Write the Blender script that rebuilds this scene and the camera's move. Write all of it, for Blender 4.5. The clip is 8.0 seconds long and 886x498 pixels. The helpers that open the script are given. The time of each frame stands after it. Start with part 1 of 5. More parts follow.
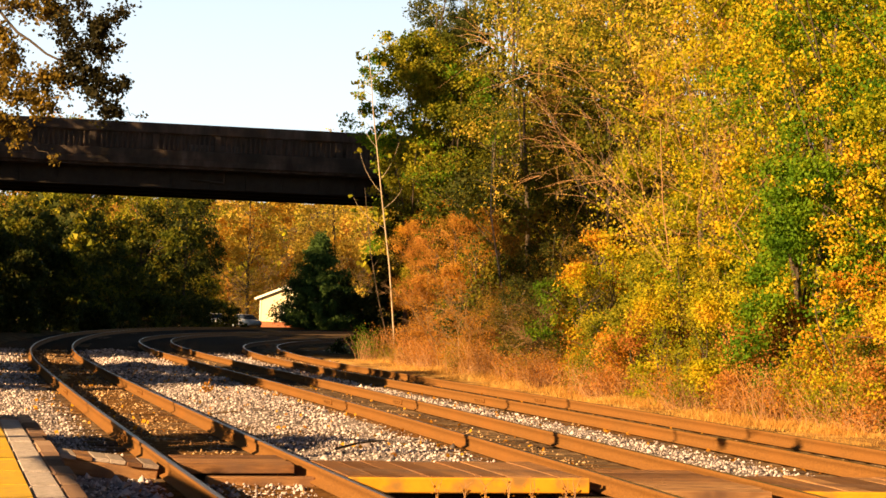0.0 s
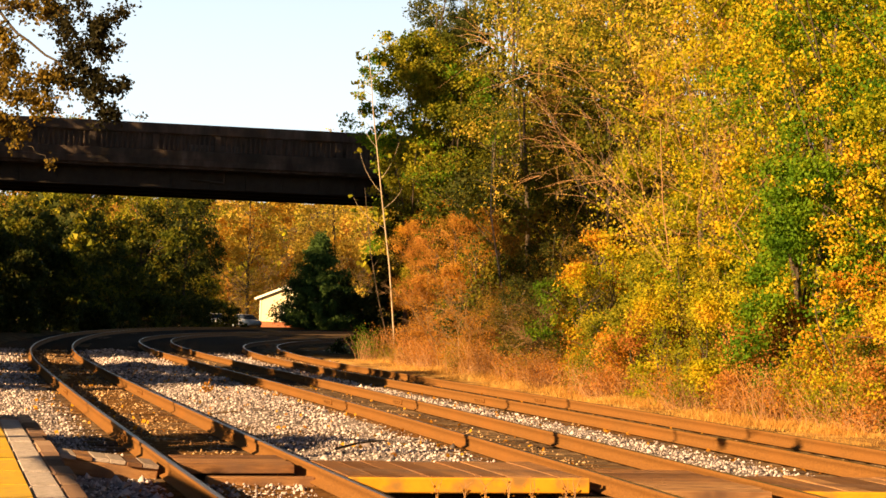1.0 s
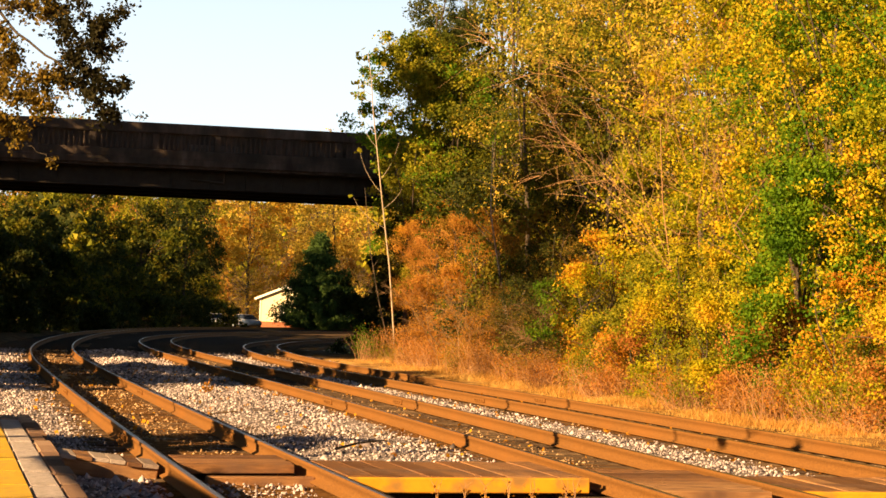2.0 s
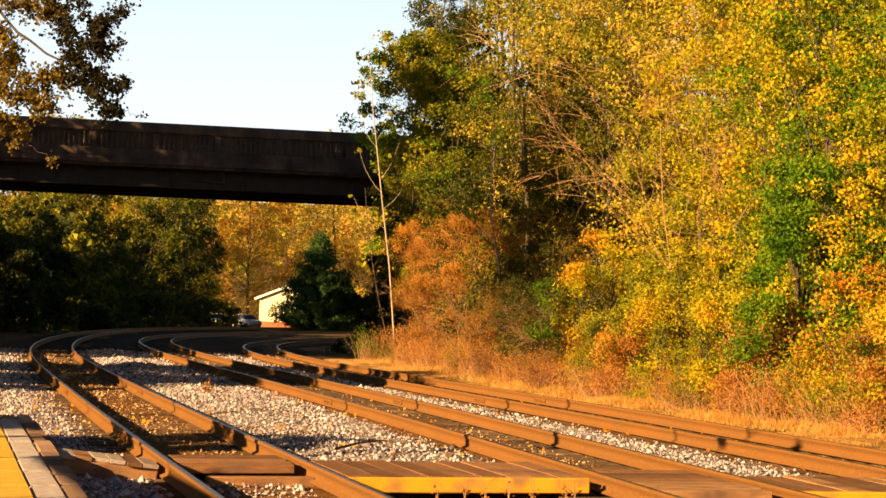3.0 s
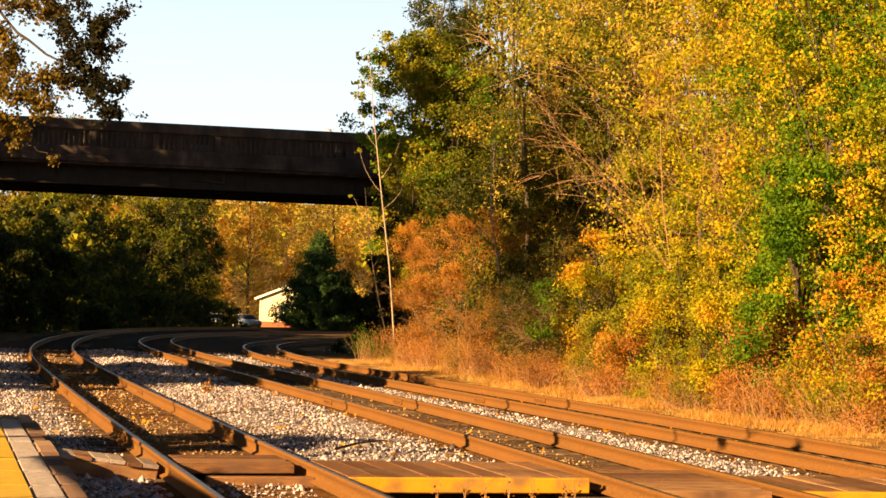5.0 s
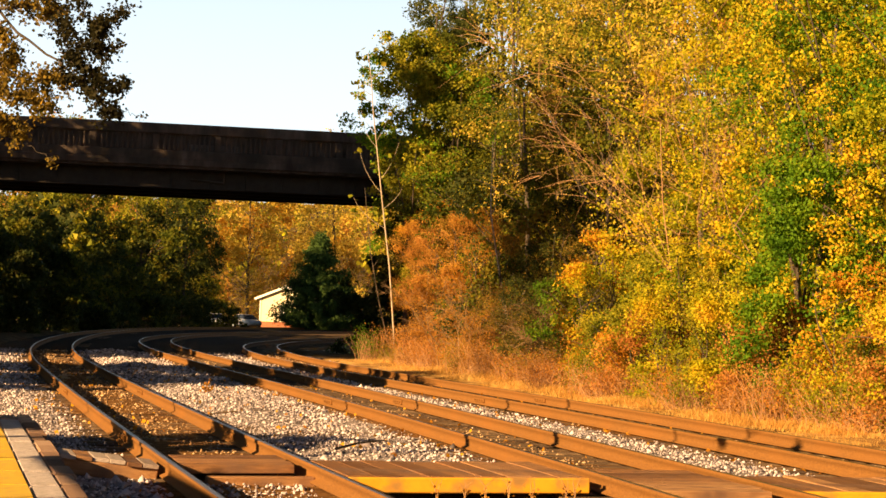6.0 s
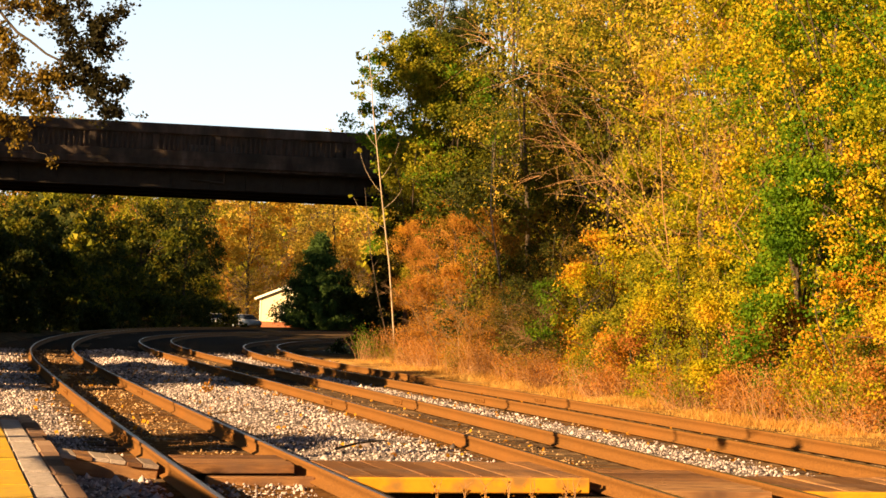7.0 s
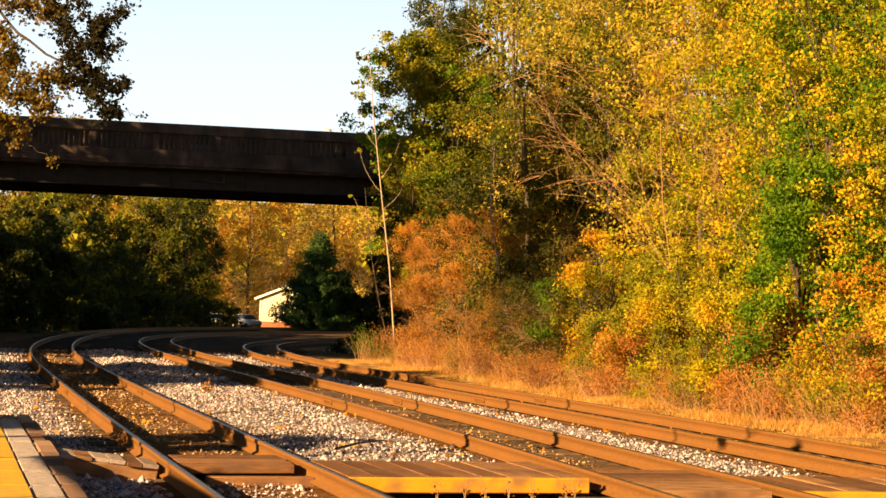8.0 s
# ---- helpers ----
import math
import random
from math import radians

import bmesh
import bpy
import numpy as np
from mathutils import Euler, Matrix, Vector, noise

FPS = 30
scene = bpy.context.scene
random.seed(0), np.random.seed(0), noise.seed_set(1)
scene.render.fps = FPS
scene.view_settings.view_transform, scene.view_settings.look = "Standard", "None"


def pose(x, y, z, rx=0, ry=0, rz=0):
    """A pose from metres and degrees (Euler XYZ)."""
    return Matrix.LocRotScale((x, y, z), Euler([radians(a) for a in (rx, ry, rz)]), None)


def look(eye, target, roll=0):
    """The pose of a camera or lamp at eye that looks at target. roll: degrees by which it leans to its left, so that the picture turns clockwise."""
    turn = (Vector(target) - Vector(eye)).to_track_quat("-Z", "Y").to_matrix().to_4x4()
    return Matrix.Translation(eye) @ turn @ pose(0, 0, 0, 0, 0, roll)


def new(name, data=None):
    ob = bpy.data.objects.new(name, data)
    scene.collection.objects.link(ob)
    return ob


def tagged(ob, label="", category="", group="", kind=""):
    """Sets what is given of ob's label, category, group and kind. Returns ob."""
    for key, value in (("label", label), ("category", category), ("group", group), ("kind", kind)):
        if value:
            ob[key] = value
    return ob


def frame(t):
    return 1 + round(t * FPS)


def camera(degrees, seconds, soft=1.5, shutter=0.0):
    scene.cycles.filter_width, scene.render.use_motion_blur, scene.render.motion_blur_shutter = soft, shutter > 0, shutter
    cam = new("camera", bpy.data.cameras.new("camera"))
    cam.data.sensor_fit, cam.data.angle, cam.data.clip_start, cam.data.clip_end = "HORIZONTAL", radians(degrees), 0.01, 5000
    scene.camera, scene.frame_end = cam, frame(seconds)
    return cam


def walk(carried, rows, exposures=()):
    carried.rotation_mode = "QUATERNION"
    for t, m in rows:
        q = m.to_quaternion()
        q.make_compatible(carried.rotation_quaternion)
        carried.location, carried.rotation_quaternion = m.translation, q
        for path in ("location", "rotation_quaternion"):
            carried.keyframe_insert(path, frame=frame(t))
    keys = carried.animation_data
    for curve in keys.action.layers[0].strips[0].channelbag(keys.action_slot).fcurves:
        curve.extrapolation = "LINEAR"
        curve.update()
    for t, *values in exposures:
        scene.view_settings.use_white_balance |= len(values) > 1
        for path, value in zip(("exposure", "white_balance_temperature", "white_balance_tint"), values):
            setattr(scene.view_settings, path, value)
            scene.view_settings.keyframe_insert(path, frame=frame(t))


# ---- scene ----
# ---- camera ----
cam = camera(2 * math.degrees(math.atan(784 / 3100)), 8.0, soft=1.55)
EYE = (0.0, 0.0, 1.619)
VIEW = look(EYE, (0.0, 100.0, 1.619 + 3.848), 1.79)
walk(cam, [(0.0, VIEW), (8.0, VIEW)], exposures=[(0.0, 1.56), (8.0, 1.56)])

# ---- world and sun ----
SUN_ELEV = radians(19)
SUN_AZ = math.atan2(-0.78, -0.62)
world = bpy.data.worlds.new("sky")
scene.world = world
world.use_nodes = True
wn = world.node_tree
sky = wn.nodes.new("ShaderNodeTexSky")
sky.sky_type = "NISHITA"
sky.sun_disc = False
sky.sun_elevation = SUN_ELEV
sky.sun_rotation = SUN_AZ
sky.air_density, sky.dust_density, sky.ozone_density = 1.2, 0.15, 1.5
tone = wn.nodes.new("ShaderNodeHueSaturation")
tone.inputs["Saturation"].default_value, tone.inputs["Value"].default_value = 1.35, 0.06
wn.links.new(sky.outputs[0], tone.inputs["Color"])
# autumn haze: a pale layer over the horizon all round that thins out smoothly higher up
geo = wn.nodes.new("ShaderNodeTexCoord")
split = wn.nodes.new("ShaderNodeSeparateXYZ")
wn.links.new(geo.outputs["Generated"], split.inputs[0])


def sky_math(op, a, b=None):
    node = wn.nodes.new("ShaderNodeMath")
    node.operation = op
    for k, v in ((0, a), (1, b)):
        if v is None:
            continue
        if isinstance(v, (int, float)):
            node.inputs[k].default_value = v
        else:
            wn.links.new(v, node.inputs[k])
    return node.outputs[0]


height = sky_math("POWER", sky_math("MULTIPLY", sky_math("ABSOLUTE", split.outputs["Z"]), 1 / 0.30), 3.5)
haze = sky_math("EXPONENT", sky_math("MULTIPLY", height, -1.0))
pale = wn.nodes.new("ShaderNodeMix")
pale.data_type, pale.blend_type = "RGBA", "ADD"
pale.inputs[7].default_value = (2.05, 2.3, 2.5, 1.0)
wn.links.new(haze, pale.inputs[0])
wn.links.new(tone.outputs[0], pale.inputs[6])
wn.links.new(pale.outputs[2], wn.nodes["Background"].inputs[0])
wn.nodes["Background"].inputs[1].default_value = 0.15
SUN_DIR = Vector((math.sin(SUN_AZ) * math.cos(SUN_ELEV), math.cos(SUN_AZ) * math.cos(SUN_ELEV), math.sin(SUN_ELEV)))
sun = new("sun", bpy.data.lights.new("sun", "SUN"))
sun.data.energy, sun.data.angle, sun.data.color = 5.2, radians(0.55), (1.0, 0.625, 0.265)
sun.matrix_world = look(SUN_DIR * 200, (0, 0, 0))


# ---- materials ----
def mat(name, colors, scale=6.0, rough=0.85, metal=0.0, bump=0.3, bump_scale=60.0, island=0.0, per_object=0.0,
        translucent=0.0, stain=None, spec=0.3, stretch=(1, 1, 1)):
    """Procedural surface: colour ramp over two scales of noise, optional random shift by leaf or piece, fine relief."""
    m = bpy.data.materials.new(name)
    m.use_nodes = True
    nt = m.node_tree
    n, link = nt.nodes, nt.links
    bsdf = n["Principled BSDF"]
    out = n["Material Output"]
    tc = n.new("ShaderNodeTexCoord")
    mp = n.new("ShaderNodeMapping")
    mp.inputs["Scale"].default_value = stretch
    link.new(tc.outputs["Object"], mp.inputs[0])
    a = n.new("ShaderNodeTexNoise")
    a.inputs["Scale"].default_value, a.inputs["Detail"].default_value, a.inputs["Roughness"].default_value = scale, 6.0, 0.65
    link.new(mp.outputs[0], a.inputs["Vector"])
    fac = a.outputs["Fac"]
    if island or per_object:
        src = n.new("ShaderNodeNewGeometry").outputs["Random Per Island"] if island else n.new("ShaderNodeObjectInfo").outputs["Random"]
        k = island or per_object
        mix = n.new("ShaderNodeMix")
        mix.inputs[0].default_value = k
        link.new(fac, mix.inputs[2])
        link.new(src, mix.inputs[3])
        fac = mix.outputs[0]
    ramp = n.new("ShaderNodeValToRGB")
    el = ramp.color_ramp.elements
    lo, hi = (0.05, 0.95) if island else (0.3, 0.7)
    for i, c in enumerate(colors):
        p = lo + (hi - lo) * i / max(1, len(colors) - 1)
        e = el[i] if i < 2 else el.new(p)
        e.position = p
        e.color = (*c, 1)
    link.new(fac, ramp.inputs[0])
    col = ramp.outputs[0]
    if stain:
        b = n.new("ShaderNodeTexNoise")
        b.inputs["Scale"].default_value, b.inputs["Detail"].default_value = stain[1], 4.0
        link.new(tc.outputs["Object"], b.inputs["Vector"])
        r2 = n.new("ShaderNodeMapRange")
        r2.inputs[1].default_value, r2.inputs[2].default_value = 0.48, 0.66
        link.new(b.outputs["Fac"], r2.inputs[0])
        mx = n.new("ShaderNodeMix")
        mx.data_type = "RGBA"
        link.new(r2.outputs[0], mx.inputs[0])
        link.new(col, mx.inputs[6])
        mx.inputs[7].default_value = (*stain[0], 1)
        col = mx.outputs[2]
    link.new(col, bsdf.inputs["Base Color"])
    bsdf.inputs["Roughness"].default_value = rough
    bsdf.inputs["Metallic"].default_value = metal
    bsdf.inputs["Specular IOR Level"].default_value = spec
    if bump:
        f = n.new("ShaderNodeTexNoise")
        f.inputs["Scale"].default_value, f.inputs["Detail"].default_value = bump_scale, 5.0
        link.new(mp.outputs[0], f.inputs["Vector"])
        bp = n.new("ShaderNodeBump")
        bp.inputs["Strength"].default_value, bp.inputs["Distance"].default_value = bump, 0.02
        link.new(f.outputs["Fac"], bp.inputs["Height"])
        link.new(bp.outputs[0], bsdf.inputs["Normal"])
    if translucent:
        t = n.new("ShaderNodeBsdfTranslucent")
        link.new(col, t.inputs["Color"])
        ms = n.new("ShaderNodeMixShader")
        ms.inputs[0].default_value = translucent
        link.new(bsdf.outputs[0], ms.inputs[1])
        link.new(t.outputs[0], ms.inputs[2])
        link.new(ms.outputs[0], out.inputs[0])
    return m


def leafmat(name, colors):
    """Leaves whose hue drifts in patches and jumps a little from leaf to leaf."""
    m = mat(name, colors, scale=0.85, rough=0.6, bump=0, island=0.30, translucent=0.42, spec=0.1)
    nt = m.node_tree
    noise_tex = next(n for n in nt.nodes if n.bl_idname == "ShaderNodeTexNoise")
    noise_tex.inputs["Detail"].default_value = 2.5
    mix = next(n for n in nt.nodes if n.bl_idname == "ShaderNodeMix")
    wide = nt.nodes.new("ShaderNodeMapRange")
    wide.inputs[1].default_value, wide.inputs[2].default_value = 0.34, 0.66
    nt.links.new(noise_tex.outputs["Fac"], wide.inputs[0])
    nt.links.new(wide.outputs[0], mix.inputs[2])
    return m


M_RUST = mat("rusty_rail_steel", [(0.105, 0.046, 0.012), (0.17, 0.076, 0.018), (0.235, 0.112, 0.028)], 45, 0.85, 0.0, 0.06, 220, stain=((0.19, 0.082, 0.018), 0.7))
M_HEAD = mat("worn_rail_head", [(0.10, 0.07, 0.05), (0.20, 0.16, 0.14)], 12, 0.34, 0.7, 0.05, 90)
M_DARK = mat("dark_greasy_steel", [(0.035, 0.022, 0.015), (0.07, 0.04, 0.025)], 14, 0.7, 0.2, 0.3, 90)
M_STONE = mat("ballast_stone", [(0.045, 0.038, 0.042), (0.26, 0.22, 0.24), (0.52, 0.445, 0.48), (0.78, 0.69, 0.73)], 3, 0.9, 0, 0.3, 90, island=0.8)
M_STONE_RUST = mat("rust_stained_stone", [(0.06, 0.034, 0.02), (0.32, 0.19, 0.095), (0.60, 0.43, 0.26)], 3, 0.9, 0, 0.3, 90, island=0.8)
M_DIRT = mat("rust_stained_track_dirt", [(0.06, 0.028, 0.012), (0.19, 0.095, 0.035), (0.32, 0.18, 0.075)], 5, 0.95, 0, 0.9, 50, spec=0.03)
# gravel of the far bed, darkened to stand in for shade
M_SHADEBED = mat("shade_dark_gravel", [(0.022, 0.018, 0.016), (0.055, 0.046, 0.040)], 9, 0.95, 0, 0.9, 40, spec=0.03)
M_BED = mat("ballast_bed", [(0.15, 0.13, 0.135), (0.32, 0.28, 0.29), (0.46, 0.42, 0.43)], 24, 0.95, 0, 1.0, 40, stain=((0.15, 0.10, 0.06), 0.5), spec=0.03)
M_TIE = mat("weathered_tie_wood", [(0.05, 0.03, 0.02), (0.13, 0.085, 0.05), (0.22, 0.15, 0.09)], 5, 0.9, 0, 0.6, 40, per_object=0.3, stretch=(1, 6, 6))
M_PLANK = mat("crossing_plank_wood", [(0.14, 0.062, 0.028), (0.34, 0.165, 0.07), (0.48, 0.27, 0.13)], 4, 0.85, 0, 0.7, 40, per_object=0.35, stretch=(1, 7, 7), stain=((0.20, 0.11, 0.07), 1.6))
M_GREYWOOD = mat("silvered_board_wood", [(0.20, 0.15, 0.135), (0.36, 0.29, 0.265), (0.50, 0.42, 0.39)], 14, 0.9, 0, 0.6, 60, per_object=0.4)
M_YPLANK = mat("yellow_painted_timber", [(0.72, 0.32, 0.015), (0.86, 0.43, 0.025)], 4, 0.7, 0, 0.08, 60, stain=((0.35, 0.2, 0.07), 3.0))
M_TACT = mat("yellow_tactile_paving", [(0.68, 0.42, 0.03), (0.82, 0.53, 0.045)], 40, 0.65, 0, 0.25, 120, stain=((0.60, 0.40, 0.06), 9.0))
M_CONC = mat("grey_concrete", [(0.36, 0.31, 0.32), (0.58, 0.51, 0.52), (0.76, 0.69, 0.70)], 55, 0.9, 0, 0.7, 110, stain=((0.42, 0.37, 0.37), 12.0))
M_EDGE = mat("brown_platform_brick", [(0.15, 0.085, 0.06), (0.31, 0.19, 0.135), (0.46, 0.31, 0.23)], 38, 0.88, 0, 0.7, 70, per_object=0.6)
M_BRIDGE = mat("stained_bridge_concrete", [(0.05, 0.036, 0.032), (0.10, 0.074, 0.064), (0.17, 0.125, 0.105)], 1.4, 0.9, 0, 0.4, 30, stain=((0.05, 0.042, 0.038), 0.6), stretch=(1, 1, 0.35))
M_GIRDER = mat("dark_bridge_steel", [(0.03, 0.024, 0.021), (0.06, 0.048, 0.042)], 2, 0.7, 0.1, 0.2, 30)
M_SOIL = mat("leafy_soil", [(0.05, 0.032, 0.016), (0.12, 0.08, 0.04), (0.20, 0.13, 0.065)], 1.2, 0.95, 0, 0.8, 12, spec=0.03)
M_STRAW = mat("trodden_straw_grass", [(0.30, 0.16, 0.05), (0.54, 0.32, 0.11), (0.70, 0.46, 0.17)], 2.2, 0.95, 0, 1.0, 30, stain=((0.20, 0.11, 0.045), 0.9), spec=0.03)
M_BARK = mat("grey_brown_bark", [(0.05, 0.04, 0.03), (0.13, 0.10, 0.075)], 6, 0.9, 0, 0.7, 30, stretch=(3, 3, 1))
M_PALEBARK = mat("pale_sapling_bark", [(0.30, 0.24, 0.18), (0.50, 0.42, 0.33)], 8, 0.85, 0, 0.4, 40)
M_TWIG = mat("dry_twig", [(0.30, 0.155, 0.07), (0.52, 0.31, 0.16)], 3, 0.9, 0, 0, 40, island=0.5)
M_BARETWIG = mat("grey_tan_bare_twig", [(0.16, 0.095, 0.05), (0.30, 0.19, 0.10)], 3, 0.9, 0, 0, 40, island=0.5)
M_WALL = mat("cream_house_siding", [(0.72, 0.64, 0.44), (0.80, 0.72, 0.52)], 2, 0.8, 0, 0.2, 30)
M_WHITE = mat("white_trim_paint", [(0.74, 0.74, 0.72), (0.82, 0.82, 0.80)], 3, 0.5, 0, 0.05, 30)
M_ROOF = mat("brown_roof_shingle", [(0.12, 0.09, 0.075), (0.20, 0.155, 0.125)], 5, 0.9, 0, 0.5, 30)
M_BRICK = mat("red_house_brick", [(0.28, 0.09, 0.05), (0.40, 0.15, 0.08)], 6, 0.85, 0, 0.4, 40)
M_CAR = mat("white_car_paint", [(0.75, 0.76, 0.78), (0.82, 0.83, 0.85)], 2, 0.25, 0.0, 0, 30, spec=0.5)
M_GLASS = mat("dark_car_glass", [(0.02, 0.025, 0.03), (0.05, 0.055, 0.06)], 2, 0.08, 0.0, 0, 30, spec=0.6)
M_TYRE = mat("black_rubber", [(0.015, 0.015, 0.016), (0.03, 0.03, 0.03)], 8, 0.8, 0, 0.1, 60)
LEAF = {
    "yellow": leafmat("yellow_autumn_leaf", [(0.11, 0.15, 0.010), (0.20, 0.23, 0.011), (0.29, 0.31, 0.012), (0.44, 0.40, 0.013), (0.62, 0.48, 0.018), (0.66, 0.44, 0.022), (0.56, 0.29, 0.025)]),
    "gold": leafmat("golden_olive_leaf", [(0.07, 0.105, 0.010), (0.20, 0.22, 0.016), (0.38, 0.345, 0.024), (0.57, 0.44, 0.055)]),
    "green": leafmat("green_vine_leaf", [(0.03, 0.085, 0.007), (0.08, 0.18, 0.010), (0.16, 0.275, 0.013), (0.36, 0.38, 0.016)]),
    "olive": leafmat("olive_leaf", [(0.03, 0.05, 0.008), (0.08, 0.10, 0.011), (0.17, 0.17, 0.016), (0.34, 0.25, 0.025)]),
    "rust": leafmat("rust_dry_leaf", [(0.15, 0.072, 0.020), (0.34, 0.16, 0.032), (0.53, 0.265, 0.045), (0.64, 0.38, 0.07)]),
    "orange": leafmat("orange_leaf", [(0.30, 0.12, 0.02), (0.60, 0.27, 0.02), (0.72, 0.42, 0.03)]),
    # green darkened for shaded trees: part of their shade sits in this colour
    "dark": leafmat("shaded_dark_green_leaf", [(0.022, 0.036, 0.012), (0.045, 0.064, 0.017), (0.08, 0.095, 0.022), (0.13, 0.12, 0.026)]),
    "bronze": leafmat("bronze_brown_leaf", [(0.03, 0.032, 0.010), (0.09, 0.075, 0.015), (0.18, 0.125, 0.022), (0.30, 0.20, 0.032), (0.42, 0.23, 0.03)]),
    # leaves against the sky: their silhouette darkness is put into the colour
    "backlit": leafmat("backlit_dark_leaf", [(0.013, 0.014, 0.007), (0.026, 0.025, 0.011), (0.045, 0.040, 0.015), (0.09, 0.07, 0.018)]),
    # gold lightened for far trees, with distant haze put into the colour
    "pale": leafmat("haze_pale_gold_leaf", [(0.26, 0.20, 0.03), (0.50, 0.37, 0.05), (0.70, 0.51, 0.09), (0.68, 0.45, 0.08)]),
    "cedar": leafmat("cedar_needle", [(0.03, 0.065, 0.018), (0.075, 0.135, 0.033), (0.13, 0.20, 0.05)]),
    "grass": leafmat("dry_straw_grass", [(0.44, 0.23, 0.06), (0.70, 0.42, 0.12), (0.84, 0.58, 0.21)]),
    "weed": leafmat("reddish_dry_weed", [(0.34, 0.14, 0.035), (0.60, 0.27, 0.06), (0.72, 0.43, 0.13)]),
}


# ---- mesh helpers ----
RNG = np.random.default_rng(7)


def mesh_from(name, verts, faces, materials):
    """A mesh from equally sized faces in numpy arrays."""
    me = bpy.data.meshes.new(name)
    verts = np.asarray(verts, dtype=np.float32)
    faces = np.asarray(faces, dtype=np.int32)
    k = faces.shape[1]
    me.vertices.add(len(verts))
    me.vertices.foreach_set("co", verts.ravel())
    me.loops.add(faces.size)
    me.loops.foreach_set("vertex_index", faces.ravel())
    me.polygons.add(len(faces))
    me.polygons.foreach_set("loop_start", np.arange(0, faces.size, k, dtype=np.int32))
    for m in materials:
        me.materials.append(m)
    me.update(calc_edges=True)
    return me


def ob_mesh(name, me, parent=None, label="", m=None):
    ob = new(name, me)
    if parent:
        ob.parent = parent
    if m is not None:
        ob.matrix_basis = m
    if label:
        ob["label"] = label
    return ob


def part(name, bm, material, parent=None, label="", m=None):
    """One bmesh as one mesh object under a thing or a part."""
    me = bpy.data.meshes.new(name)
    bm.to_mesh(me)
    bm.free()
    for x in (material if isinstance(material, (list, tuple)) else [material]):
        me.materials.append(x)
    return ob_mesh(name, me, parent, label, m)


def thing(name, at, label, category, group="", kind="", turn=0.0):
    ob = new(name)
    ob.matrix_basis = pose(*at, 0, 0, turn)
    return tagged(ob, label, category, group, kind)


def box(sx, sy, sz, at=(0, 0, 0), bevel=0.0, bm=None, turn=None):
    """A bevelled block, its centre at `at`."""
    bm = bm or bmesh.new()
    m = Matrix.Translation(at) @ (turn or Matrix()) @ Matrix.Diagonal((sx, sy, sz, 1))
    r = bmesh.ops.create_cube(bm, size=1.0, matrix=m)
    if bevel:
        bmesh.ops.bevel(bm, geom=[e for e in {e for v in r["verts"] for e in v.link_edges}], offset=bevel, segments=1, affect="EDGES")
    return bm


def tube(points, radii, sides=6):
    """Verts and quad faces of a tapered tube through the points."""
    pts = np.asarray(points, dtype=float)
    n = len(pts)
    tang = np.gradient(pts, axis=0)
    tang /= np.linalg.norm(tang, axis=1)[:, None] + 1e-9
    ref = np.where(np.abs(tang[:, 2:3]) < 0.9, np.array([[0, 0, 1.0]]), np.array([[1.0, 0, 0]]))
    u = np.cross(tang, ref)
    u /= np.linalg.norm(u, axis=1)[:, None] + 1e-9
    w = np.cross(tang, u)
    a = np.linspace(0, 2 * np.pi, sides, endpoint=False)
    r = np.asarray(radii, dtype=float)[:, None, None]
    v = pts[:, None, :] + r * (np.cos(a)[None, :, None] * u[:, None, :] + np.sin(a)[None, :, None] * w[:, None, :])
    f = []
    for i in range(n - 1):
        for j in range(sides):
            k = (j + 1) % sides
            f.append((i * sides + j, i * sides + k, (i + 1) * sides + k, (i + 1) * sides + j))
    return v.reshape(-1, 3), np.array(f)


def join_tubes(tubes):
    vs, fs, o = [], [], 0
    for v, f in tubes:
        vs.append(v)
        fs.append(f + o)
        o += len(v)
    return np.concatenate(vs), np.concatenate(fs)


def leaf_geometry(centres, size, droop=0.35, slim=0.42, plain=False):
    """Small folded leaves (four corners, two faces) at random turns, tips leaning down."""
    n = len(centres)
    d = RNG.normal(size=(n, 3))
    d[:, 2] -= droop * 1.5
    d /= np.linalg.norm(d, axis=1)[:, None]
    s = RNG.normal(size=(n, 3))
    s -= (s * d).sum(1)[:, None] * d
    s /= np.linalg.norm(s, axis=1)[:, None]
    up = np.cross(d, s)
    L = (size * RNG.uniform(0.6, 1.35, n))[:, None]
    base = centres - d * L * 0.5
    tip = centres + d * L * 0.5
    mid = centres - d * L * 0.05
    left = mid + s * L * slim + up * L * 0.13
    right = mid - s * L * slim + up * L * 0.13
    v = np.stack([base, left, tip, right], axis=1).reshape(-1, 3)
    if plain:
        # far leaves: one bent corner each
        v = np.stack([base, left * 1.0, (tip * 2 + right) / 3], axis=1).reshape(-1, 3)
        return v, (np.arange(n)[:, None] * 3 + np.array([[0, 1, 2]]))
    i = np.arange(n)[:, None] * 4
    f = np.concatenate([i + np.array([[0, 1, 2]]), i + np.array([[0, 2, 3]])], axis=0)
    return v, f


def clump_points(centres, radii, per, shell=0.55):
    """Points in many small uneven clumps."""
    out = []
    for c, r in zip(centres, radii):
        d = RNG.normal(size=(per, 3))
        d /= np.linalg.norm(d, axis=1)[:, None]
        q = RNG.uniform(0, 1, per) ** shell
        out.append(np.asarray(c) + d * (q[:, None] * np.asarray(r)))
    return np.concatenate(out)


# ---- plan of the three tracks: start, heading and curvature along the way ----
STEP = 0.5
TRACK_END = 215.0
